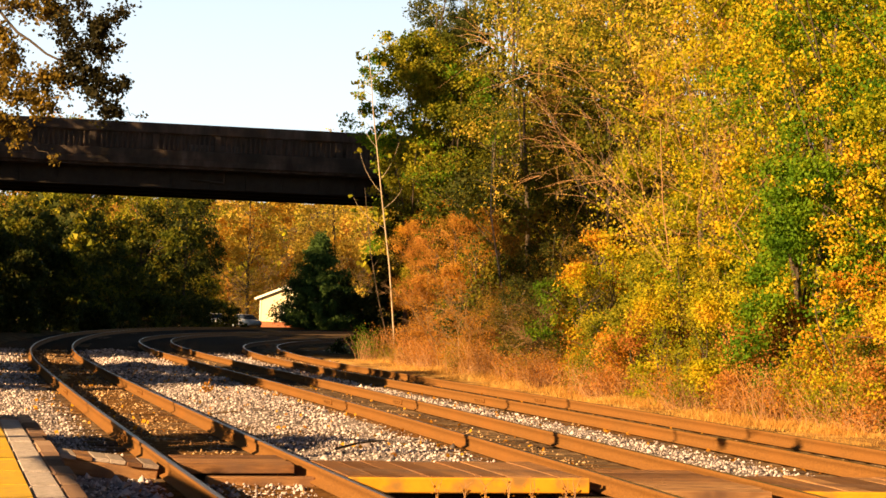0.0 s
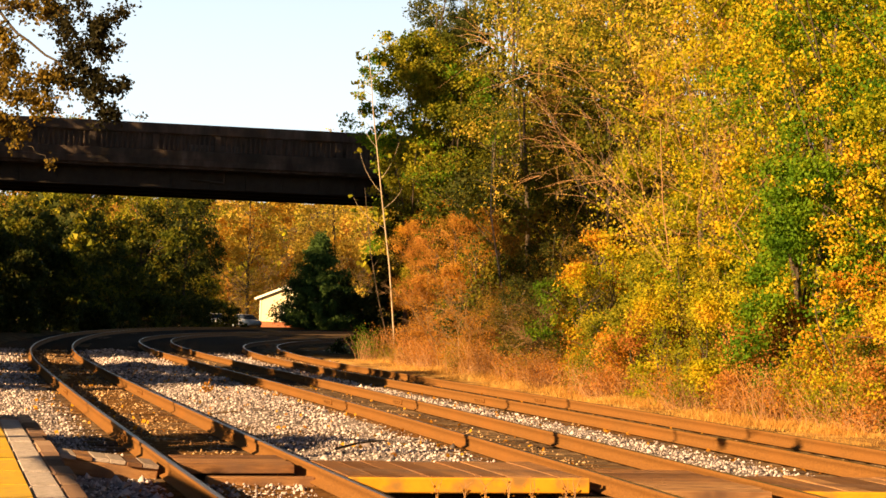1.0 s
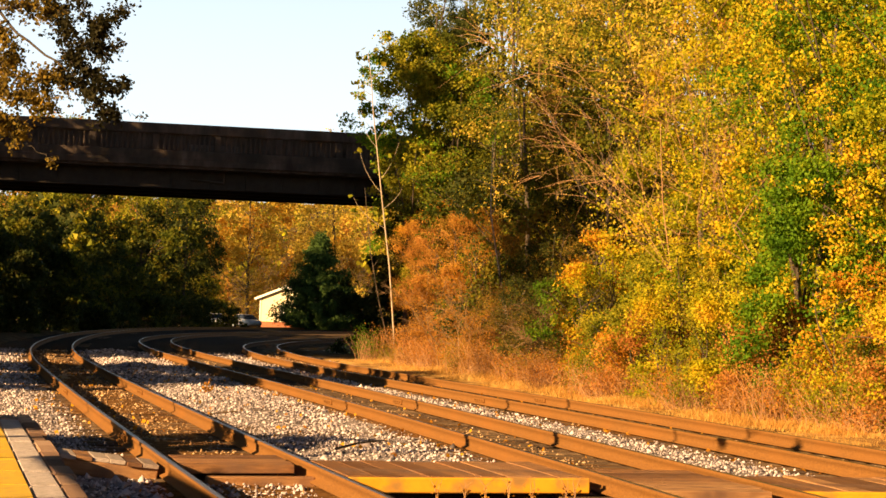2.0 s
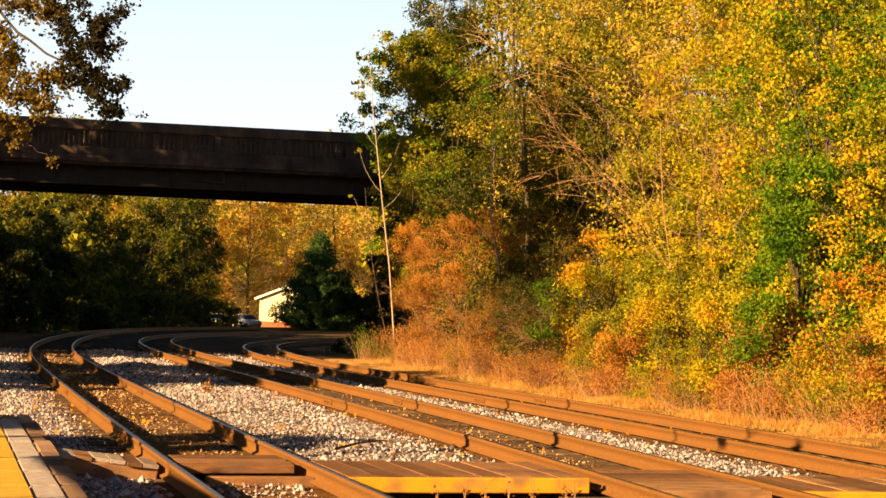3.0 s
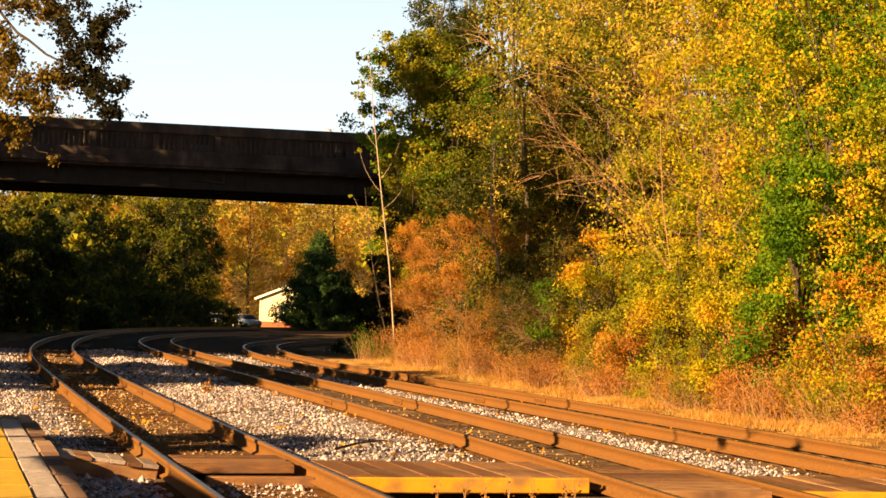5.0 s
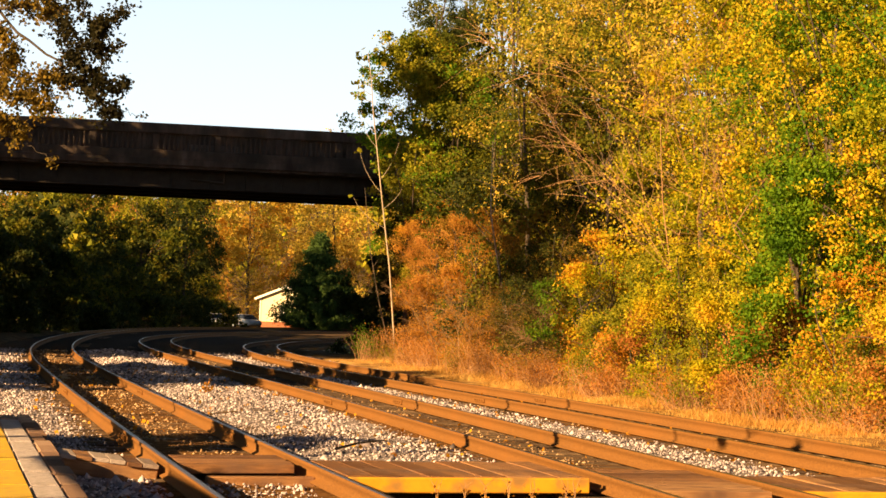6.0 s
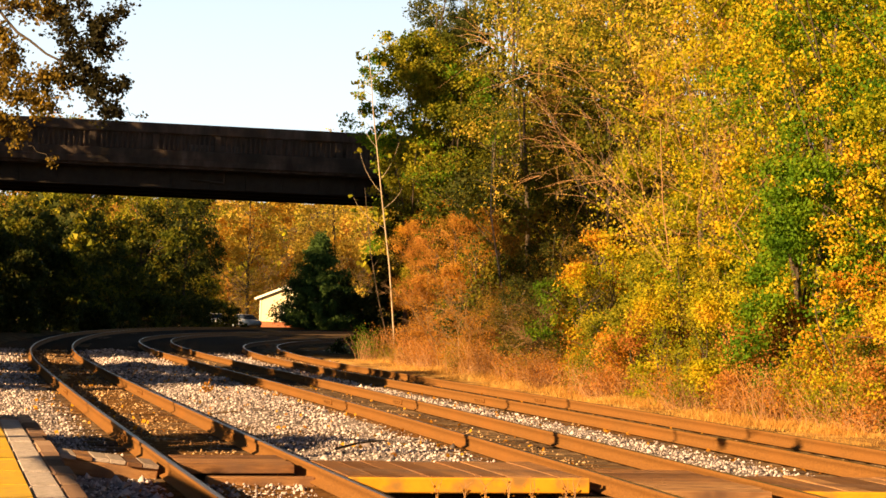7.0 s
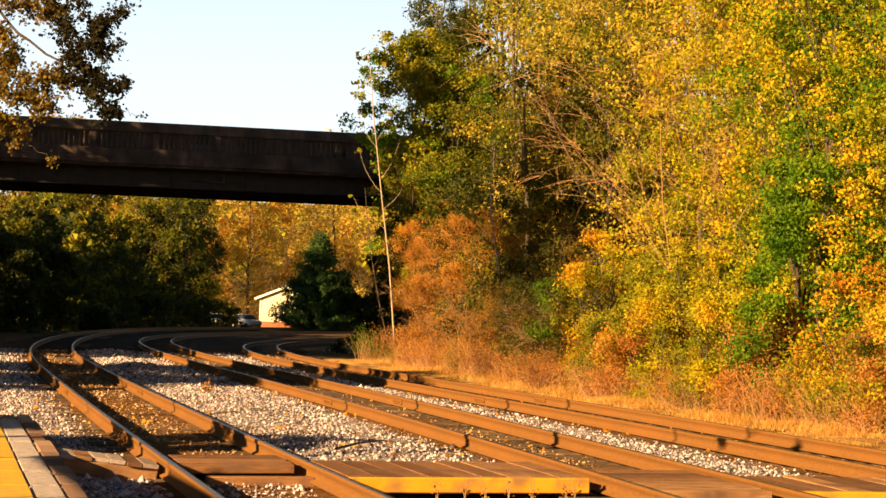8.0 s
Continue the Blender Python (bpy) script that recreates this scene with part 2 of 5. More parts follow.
PLANS = (
    (-1.103, 0.27826, (0.45, 0.36, 3.18, 2.23, 3.25, 5.41, 7.34, 8.9)),
    (3.299, 0.22303, (-2.47, -0.86, 2.04, 5.88, 7.22, 7.71, 8.09, 8.51)),
    (7.370, 0.24232, (-2.18, -0.81, 5.54, 9.69, 9.92, 9.18, 8.58, 8.21)),
)


def track_line(i):
    """Distance, x, y and heading of a track's centre line, from behind the camera to the far end of the curve."""
    x0, th0, k = PLANS[i]
    s = np.arange(0, TRACK_END + STEP, STEP)
    kk = np.interp(s, np.arange(8) * 24.2857, k) * 0.001
    th = th0 - np.concatenate([[0], np.cumsum((kk[1:] + kk[:-1]) * STEP / 2)])
    x = x0 + np.concatenate([[0], np.cumsum(-np.sin(th[:-1]) * STEP)])
    y = 15.187 + np.concatenate([[0], np.cumsum(np.cos(th[:-1]) * STEP)])
    back = np.arange(-30, 0, STEP)
    s = np.concatenate([back, s])
    x = np.concatenate([x0 - np.sin(th0) * back, x])
    y = np.concatenate([15.187 + np.cos(th0) * back, y])
    th = np.concatenate([np.full(len(back), th0), th])
    return s, x, y, th


LINES = [track_line(i) for i in range(3)]


def on_track(i, s, off=0.0):
    """Place and heading at distance s along a track, off metres to its right."""
    S, x, y, th = LINES[i]
    t = float(np.interp(s, S, th))
    return float(np.interp(s, S, x)) + off * math.cos(t), float(np.interp(s, S, y)) + off * math.sin(t), t


def track_offset(x, y):
    """For points of the plan: signed distance to the right of the left track's centre line, and distance along it."""
    S, lx, ly, th = LINES[0]
    x, y = np.asarray(x, float), np.asarray(y, float)
    d2 = (x[..., None] - lx[::4]) ** 2 + (y[..., None] - ly[::4]) ** 2
    j = d2.argmin(-1) * 4
    return (x - lx[j]) * np.cos(th[j]) + (y - ly[j]) * np.sin(th[j]), S[j]

# ---- ground ----
def fbm(x, y, seed=0.0):
    v = np.zeros_like(x)
    for k, (fr, am) in enumerate(((0.13, 1.0), (0.37, 0.5), (0.9, 0.28), (2.3, 0.14))):
        a = seed * 1.7 + k * 2.1
        v += am * np.sin(fr * (x * math.cos(a) + y * math.sin(a)) * 3.1 + a * 3) * np.cos(fr * (y * math.cos(a * 1.3) - x * math.sin(a * 1.3)) * 2.7 + a)
    return v


def ground_height(x, y):
    x, y = np.asarray(x, float), np.asarray(y, float)
    off, _ = track_offset(x, y)
    z = -0.30 + 0.03 * fbm(x, y, 1.0)
    # the bridge's approach embankment behind the wood's edge
    t = np.clip((off - 14.2) / 13.0, 0, 1)
    z = z + 8.5 * t * t * (3 - 2 * t) * np.exp(-np.clip(y - 78, 0, 400) / 16)
    z = z + np.clip(y - 255, 0, 260) * 0.13
    return np.where(np.abs(off - 3.6) < 7.4, -0.46, z)


def build_ground():
    ys = np.concatenate([np.arange(-60, 0, 4.0), np.arange(0, 100, 0.6), np.arange(100, 260, 2.0), np.geomspace(260, 3500, 24)])
    xs = np.concatenate([-np.geomspace(3000, 42, 26), np.arange(-40, 30, 0.6), np.geomspace(30, 3000, 28)])
    X, Y = np.meshgrid(xs, ys)
    Z = ground_height(X.ravel(), Y.ravel())
    v = np.stack([X.ravel(), Y.ravel(), Z], 1)
    nx = len(xs)
    i = (np.arange(len(ys) - 1)[:, None] * nx + np.arange(nx - 1)[None, :]).ravel()
    f = np.stack([i, i + 1, i + nx + 1, i + nx], 1)
    g = ob_mesh("ground", mesh_from("ground", v, f, [M_SOIL]))
    g.data.polygons.foreach_set("use_smooth", np.ones(len(f), bool))
    tagged(g, "brown leaf-littered soil beside the railway", "ground", kind="structure")


def bed_height(off, s):
    """Ballast surface across the three tracks: shoulders, low cribs and a heap between the first two."""
    z = np.full(np.shape(off), -0.235)
    z = z + 0.13 * np.exp(-((off - 2.35) / 0.75) ** 2) * (0.6 + 0.4 * np.sin(s * 0.33 + 0.8)) * np.clip((s - 4.2) / 5, 0, 1) - 0.05 * np.clip((3.5 - s) / 1.5, 0, 1)
    for mid in (0.0, 4.25, 8.4):
        z = z + 0.032 * np.exp(-((off - mid) / 0.9) ** 4)
    z = z + 0.05 * np.exp(-((off - 6.55) / 0.6) ** 2)
    z = z + 0.04 * np.exp(-((off + 1.75) / 0.5) ** 2)
    z = z - 0.22 * np.clip((-2.5 - off) / 0.8, 0, 1.6) - 0.25 * np.clip((off - 10.2) / 0.8, 0, 1.4)
    return z


def build_bed():
    S, lx, ly, th = LINES[0]
    so = np.concatenate([np.arange(-28, 60, 0.4), np.arange(60, 214, 1.0)])
    offs = np.concatenate([np.arange(-3.6, 11.3, 0.2)])
    sx, sy, st = np.interp(so, S, lx), np.interp(so, S, ly), np.interp(so, S, th)
    O, SS = np.meshgrid(offs, so)
    X = sx[:, None] + O * np.cos(st)[:, None]
    Y = sy[:, None] + O * np.sin(st)[:, None]
    Z = bed_height(O, SS) + 0.012 * fbm(X * 3, Y * 3, 2.0)
    v = np.stack([X, Y, Z], -1).reshape(-1, 3)
    n = len(offs)
    i = (np.arange(len(so) - 1)[:, None] * n + np.arange(n - 1)[None, :]).ravel()
    f = np.stack([i, i + 1, i + n + 1, i + n], 1)
    b = ob_mesh("ballast_bed", mesh_from("ballast_bed", v, f, [M_BED, M_DIRT, M_SHADEBED]))
    fo, fs = O[:-1, :-1] + 0.1, SS[:-1, :-1]
    idx = np.zeros(fo.shape, np.int32)
    for i in range(3):
        _, tx, ty, _ = LINES[i]
        d, ts = track_offset(tx[::4], ty[::4])
        mid = np.interp(fs, ts, d)
        idx[np.abs(fo - mid) < 1.05 + 0.1 * np.sin(fs * 1.7 + i)] = 1
    # past 55 m the bed's shade is put into its colour
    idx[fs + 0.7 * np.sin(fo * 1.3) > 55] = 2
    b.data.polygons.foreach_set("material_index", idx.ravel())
    tagged(b, "packed grey gravel bed under three curving tracks", "gravel bed", kind="structure")


def build_stones():
    """Loose crushed stones over the bed, denser close by."""
    S, lx, ly, th = LINES[0]
    phi = (1 + 5 ** 0.5) / 2
    ico = np.array([(-1, phi, 0), (1, phi, 0), (-1, -phi, 0), (1, -phi, 0), (0, -1, phi), (0, 1, phi), (0, -1, -phi), (0, 1, -phi), (phi, 0, -1), (phi, 0, 1), (-phi, 0, -1), (-phi, 0, 1)]) / 1.9
    icf = np.array([(0, 11, 5), (0, 5, 1), (0, 1, 7), (0, 7, 10), (0, 10, 11), (1, 5, 9), (5, 11, 4), (11, 10, 2), (10, 7, 6), (7, 1, 8), (3, 9, 4), (3, 4, 2), (3, 2, 6), (3, 6, 8), (3, 8, 9), (4, 9, 5), (2, 4, 11), (6, 2, 10), (8, 6, 7), (9, 8, 1)])
    octa = np.array([(1, 0, 0), (-1, 0, 0), (0, 1, 0), (0, -1, 0), (0, 0, 0.8), (0, 0, -0.8)])
    octf = np.array([(0, 2, 4), (2, 1, 4), (1, 3, 4), (3, 0, 4), (2, 0, 5), (1, 2, 5), (3, 1, 5), (0, 3, 5)])
    mids = []
    for i in range(3):
        _, tx, ty, _ = LINES[i]
        d, ts = track_offset(tx[::4], ty[::4])
        mids.append((ts, d))
    for lo, hi, n, size, form, faces in ((-2.5, 13, 40000, 0.021, octa, octf), (13, 28, 32000, 0.026, octa, octf), (28, 57, 15000, 0.046, octa, octf)):
        s = RNG.uniform(lo, hi, n)
        off = RNG.uniform(-3.2, 10.6, n)
        near = np.min([np.abs(off - np.interp(s, ts, d)) for ts, d in mids], axis=0)
        inside = near < 1.0 + RNG.normal(0, 0.12, n)
        inside &= ~((s < 3.7) & (np.abs(off) < 1.1))
        keep = ~(inside & (RNG.uniform(0, 1, n) < 0.6)) & (np.abs(near - 0.7525) > 0.09)
        deck = ((s > 3.9) & (s < 4.9) & (off > -1.85) & (off < -0.8)) | ((s > 3.65) & (s < 4.95) & (off > -0.65) & (off < 0.7)) | ((s > 2.25) & (s < 4.3) & (off > 0.85) & (off < 3.5)) | ((s > 1.2) & (s < 4.0) & (off > 3.5) & (off < 7.4))
        plat = (off < -1.85) & (s < 9.7)
        keep &= ~deck & ~plat
        coarse = (off < -0.8) & (s < 4.6)
        s, off, inside, coarse = s[keep], off[keep], inside[keep] & ~coarse[keep], coarse[keep]
        n = len(s)
        t = np.interp(s, S, th)
        x = np.interp(s, S, lx) + off * np.cos(t)
        y = np.interp(s, S, ly) + off * np.sin(t)
        z = bed_height(off, s) + RNG.uniform(-0.008, 0.018, n) - np.where(inside, 0.008, 0.0)
        r = size * RNG.lognormal(0, 0.38, n) * np.where(coarse, 1.5, 1.0)
        k = len(form)
        sh = RNG.uniform(0.6, 1.25, (n, k, 1)) * RNG.uniform(0.6, 1.25, (n, 1, 3))
        v = form[None] * sh * r[:, None, None]
        a = RNG.uniform(0, 2 * np.pi, n)
        ca, sa = np.cos(a)[:, None], np.sin(a)[:, None]
        v = np.stack([v[..., 0] * ca - v[..., 1] * sa, v[..., 0] * sa + v[..., 1] * ca, v[..., 2]], -1) + np.stack([x, y, z], -1)[:, None, :]
        for pick, m, lab in ((~inside & ~coarse, M_STONE, "loose pale crushed ballast stones between the tracks"), (inside, M_STONE_RUST, "rust-stained ballast stones between the rails"), (coarse, M_STONE, "coarse ballast stones in the shade of the platform")):
            q = int(pick.sum())
            if not q:
                continue
            f = (faces[None] + (np.arange(q) * k)[:, None, None]).reshape(-1, 3)
            ob = ob_mesh("ballast_stones", mesh_from("ballast_stones", v[pick].reshape(-1, 3), f, [m]))
            tagged(ob, lab, "gravel", kind="stuff")


# ---- tracks ----
RAIL_PROFILE = ((-0.030, 0.002), (-0.036, -0.004), (-0.038, -0.040), (-0.016, -0.054), (-0.013, -0.145), (-0.068, -0.168), (-0.072, -0.184),
                (0.072, -0.184), (0.068, -0.168), (0.013, -0.145), (0.016, -0.054), (0.038, -0.040), (0.036, -0.004), (0.030, 0.002))


def rail_mesh(i, off):
    S, lx, ly, th = LINES[i]
    p = np.array(RAIL_PROFILE)
    n = len(p)
    o = off + p[:, 0][None, :]
    X = lx[:, None] + o * np.cos(th)[:, None]
    Y = ly[:, None] + o * np.sin(th)[:, None]
    Z = np.broadcast_to(p[:, 1][None, :], X.shape)
    v = np.stack([X, Y, Z], -1).reshape(-1, 3)
    k = (np.arange(len(S) - 1)[:, None] * n + np.arange(n)[None, :])
    k2 = (np.arange(len(S) - 1)[:, None] * n + (np.arange(n)[None, :] + 1) % n)
    f = np.stack([k, k + n, k2 + n, k2], -1).reshape(-1, 4)
    me = mesh_from("rail", v, f, [M_RUST, M_HEAD])
    idx = np.zeros((len(S) - 1, n), np.int32)
    idx[:, n - 1] = 1
    me.polygons.foreach_set("material_index", idx.ravel())
    return me


def build_tracks():
    bm = box(2.6, 0.23, 0.18, bevel=0.012)
    tie_me = bpy.data.meshes.new("tie")
    bm.to_mesh(tie_me)
    bm.free()
    tie_me.materials.append(M_TIE)
    bm = box(0.19, 0.34, 0.02, bevel=0.004)
    plate_me = bpy.data.meshes.new("tie_plate")
    bm.to_mesh(plate_me)
    bm.free()
    plate_me.materials.append(M_DARK)
    for i in range(3):
        tr = thing("railway_track", (0, 0, 0), "curving railway track with rusty rails on wooden ties", "railway track", "parallel railway tracks")
        for off in (-0.7175, 0.7875):
            ob_mesh("rail", rail_mesh(i, off), tr, "rusty steel rail with a worn bright head")
        for off in (-0.7175, 0.7875):
            for s in ((8.5, 20.4), (19.6, 30.0), (22.4, 33.0))[i]:
                s = s + (0.5 if off > 0 else 0.0)
                x, y, t = on_track(i, s, off)
                bm = box(0.034, 0.66, 0.085, (-0.03, 0, -0.098), 0.008)
                box(0.034, 0.66, 0.085, (0.03, 0, -0.098), 0.008, bm=bm)
                bar = part("joint_bar", bm, M_RUST, tr, "bolted steel joint bar", m=pose(x, y, 0, 0, 0, math.degrees(t)))
                for q in (-0.24, -0.08, 0.08, 0.24):
                    part("bolt", box(0.03, 0.035, 0.035, (-0.058, q, -0.098), 0.008), M_RUST, bar)
        n0 = 96
        for k in range(n0):
            s = -1.0 + k * 0.535
            if i == 0 and s < 3.6:
                continue
            x, y, t = on_track(i, s, 0.035 + RNG.uniform(-0.05, 0.05))
            ob_mesh("tie", tie_me, tr, m=pose(x, y, -0.292 + RNG.uniform(-0.006, 0.0), 0, 0, math.degrees(t) + RNG.uniform(-1, 1)))
        bm = bmesh.new()
        for k in range(n0, 380):
            s = -1.0 + k * 0.535
            x, y, t = on_track(i, s, 0.035)
            box(2.6, 0.23, 0.18, (x, y, -0.315), bm=bm, turn=Matrix.Rotation(t, 4, "Z"))
        far = part("far_tie", bm, M_TIE, tr, "weathered wooden ties")
        far["kind"] = "stuff"


build_ground()
build_bed()
build_stones()
build_tracks()


# ---- platform ----
def strip(s0, s1, o0, o1, z0, z1, bevel=0.01, gap=0.006, side=0.005):
    """A block that follows the first track from s0 to s1, between two offsets."""
    bm = bmesh.new()
    n = max(1, int((s1 - s0) / 2))
    rows = []
    for k in range(n + 1):
        s = s0 + gap + (s1 - s0 - 2 * gap) * k / n
        ring = []
        for o, z in ((o0 + side, z0), (o1 - side, z0), (o1 - side, z1 - bevel), (o1 - side - bevel, z1), (o0 + side + bevel, z1), (o0 + side, z1 - bevel)):
            x, y, t = on_track(0, s, o)
            ring.append(bm.verts.new((x, y, z)))
        rows.append(ring)
    for a, b in zip(rows[:-1], rows[1:]):
        for j in range(6):
            bm.faces.new((a[j], a[(j + 1) % 6], b[(j + 1) % 6], b[j]))
    bm.faces.new(rows[0])
    bm.faces.new(list(reversed(rows[-1])))
    bmesh.ops.recalc_face_normals(bm, faces=bm.faces)
    return bm


PLAT_Z = 0.10
PLAT_END = 9.6
PANEL_END = 8.76


def build_platform():
    pl = thing("platform", (0, 0, 0), "low station platform with yellow warning strip and brick edge", "platform", kind="structure")
    part("slab", strip(-28, PLAT_END, -5.2, -3.02, -0.5, PLAT_Z), M_CONC, pl, "grey concrete platform slab")
    part("base", strip(-28, PLAT_END - 0.02, -3.02, -1.9, -0.5, PLAT_Z - 0.07), M_SOIL, pl, "dirt-filled platform base")
    s = PANEL_END
    while s > -8:
        w = RNG.uniform(1.1, 1.32)
        part("concrete_slab", strip(s - w, s, -2.335, -2.075, PLAT_Z - 0.07, PLAT_Z + RNG.uniform(-0.012, 0.004), 0.014, RNG.choice((0.03, 0.05))), M_CONC, pl, "pale rough concrete edging slab")
        s -= w
    s = PANEL_END
    while s > -8:
        part("warning_panel", strip(s - 1.22, s, -3.02, -2.34, PLAT_Z - 0.07, PLAT_Z + 0.004 + RNG.uniform(-0.003, 0.003), 0.006, RNG.choice((0.03, 0.055))), M_TACT, pl, "yellow tactile warning panel")
        s -= 1.22
    o = -3.02
    while o < -2.1:
        part("edge_block", strip(PANEL_END + 0.02, PLAT_END, o, o + 0.23, PLAT_Z - 0.25, PLAT_Z + RNG.uniform(-0.01, 0.012), 0.015, 0.012), M_EDGE, pl, "brown weathered edge block")
        o += 0.235
    s = PLAT_END
    while s > -8:
        w, q = RNG.uniform(0.62, 1.15), RNG.uniform(-0.03, 0.03)
        part("edge_block", strip(s - w, s, -2.075 + 0.3 * q, -1.86 + q, PLAT_Z - 0.25, PLAT_Z + RNG.uniform(-0.022, 0.006), 0.022, 0.018), M_EDGE, pl, "brown weathered edge block")
        s -= w


build_platform()


# ---- bridge ----
def build_bridge():
    # local x along the bridge, y away from the camera, z up from the rails' level
    br = thing("road_bridge", (-18.5, 83.0, 0), "dark concrete road bridge with baluster parapet over the tracks", "bridge", turn=11.2)
    x0, x1 = -22.0, 27.0
    w = 9.0
    cx, ln = (x0 + x1) / 2, x1 - x0
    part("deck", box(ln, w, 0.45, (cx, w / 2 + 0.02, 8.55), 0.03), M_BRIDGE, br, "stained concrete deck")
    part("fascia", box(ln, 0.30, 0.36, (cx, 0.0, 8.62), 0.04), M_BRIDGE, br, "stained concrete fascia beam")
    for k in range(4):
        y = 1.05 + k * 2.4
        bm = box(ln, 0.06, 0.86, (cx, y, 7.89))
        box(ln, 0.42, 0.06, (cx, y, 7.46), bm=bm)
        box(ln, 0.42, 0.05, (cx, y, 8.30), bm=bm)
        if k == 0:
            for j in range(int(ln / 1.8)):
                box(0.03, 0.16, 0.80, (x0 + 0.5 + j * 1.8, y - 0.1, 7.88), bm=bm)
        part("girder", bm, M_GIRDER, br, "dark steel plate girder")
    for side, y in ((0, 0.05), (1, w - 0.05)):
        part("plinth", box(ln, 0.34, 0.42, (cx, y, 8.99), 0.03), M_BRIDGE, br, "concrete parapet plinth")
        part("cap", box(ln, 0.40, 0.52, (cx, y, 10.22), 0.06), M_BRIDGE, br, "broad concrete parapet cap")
    # panels added to darken the baluster gaps and hide sky, but for one bay
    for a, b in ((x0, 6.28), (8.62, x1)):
        part("back_panel", box(b - a, 0.10, 0.80, ((a + b) / 2, 0.14, 9.59), 0.01), M_BRIDGE, br, "added concrete backing that darkens the baluster gaps")
    part("back_panel", box(2.35, 0.10, 0.46, (7.45, 0.14, 9.76), 0.01), M_BRIDGE, br, "added half panel that hides sky in the open bay")
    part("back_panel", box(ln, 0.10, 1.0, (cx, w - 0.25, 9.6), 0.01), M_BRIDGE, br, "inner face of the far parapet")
    bal = bmesh.new()
    prof = ((0.055, 9.21), (0.075, 9.28), (0.07, 9.4), (0.045, 9.66), (0.05, 9.85), (0.07, 9.9), (0.07, 9.97))
    rings = [[bal.verts.new((r * math.cos(a), r * math.sin(a), z)) for a in [k * math.pi / 4 for k in range(8)]] for r, z in prof]
    for a, b in zip(rings[:-1], rings[1:]):
        for j in range(8):
            bal.faces.new((a[j], a[(j + 1) % 8], b[(j + 1) % 8], b[j]))
    me = bpy.data.meshes.new("baluster")
    bal.to_mesh(me)
    bal.free()
    me.materials.append(M_BRIDGE)
    px = x0
    while px < x1:
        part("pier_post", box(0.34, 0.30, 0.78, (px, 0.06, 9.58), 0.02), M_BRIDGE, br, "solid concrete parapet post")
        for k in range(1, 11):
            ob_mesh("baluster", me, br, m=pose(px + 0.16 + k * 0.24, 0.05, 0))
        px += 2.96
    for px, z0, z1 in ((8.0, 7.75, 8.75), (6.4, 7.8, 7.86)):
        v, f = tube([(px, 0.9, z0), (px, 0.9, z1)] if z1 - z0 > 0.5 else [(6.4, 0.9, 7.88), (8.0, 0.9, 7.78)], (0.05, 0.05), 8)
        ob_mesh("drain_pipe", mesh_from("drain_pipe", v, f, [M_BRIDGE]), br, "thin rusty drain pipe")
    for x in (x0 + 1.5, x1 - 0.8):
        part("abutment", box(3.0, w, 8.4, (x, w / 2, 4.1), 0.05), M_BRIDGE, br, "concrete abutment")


build_bridge()


# ---- timber crossing between the tracks ----
def plank(i, s0, s1, o0, o1, z, parent):
    x, y, t = on_track(i, (s0 + s1) / 2, (o0 + o1) / 2)
    bm = box(o1 - o0 - 0.008, s1 - s0 - 0.008, 0.10, (0, 0, -0.05), 0.009)
    part("plank", bm, M_PLANK, parent, m=pose(x, y, z, RNG.uniform(-0.5, 0.5), RNG.uniform(-0.5, 0.5), math.degrees(t) + RNG.uniform(-0.3, 0.3)))


def build_crossing(label, i, s0, s1, o0, o1, z, boards, front=None, across=False):
    cr = thing("crossing_deck", (0, 0, 0), label, "crossing deck", "timber track crossing")
    w = (s1 - s0) / boards if across else (o1 - o0) / boards
    for k in range(boards):
        q = RNG.uniform(-0.04, 0.04, 2)
        h = z + RNG.uniform(-0.010, 0.004)
        if across:
            plank(i, s0 + k * w, s0 + (k + 1) * w, o0 + abs(q[0]), o1 - abs(q[1]), h, cr)
        else:
            plank(i, s0 + q[0], s1 + q[1], o0 + k * w, o0 + (k + 1) * w, h, cr)
    if front:
        x, y, t = on_track(i, s0 - 0.09, (o0 + o1) / 2)
        part("front_beam", box(o1 - o0, 0.09, 0.155, (0, 0, -0.08), 0.01), front, cr, "yellow painted edge beam", m=pose(x, y, z, 0, 0, math.degrees(t)))
    return cr


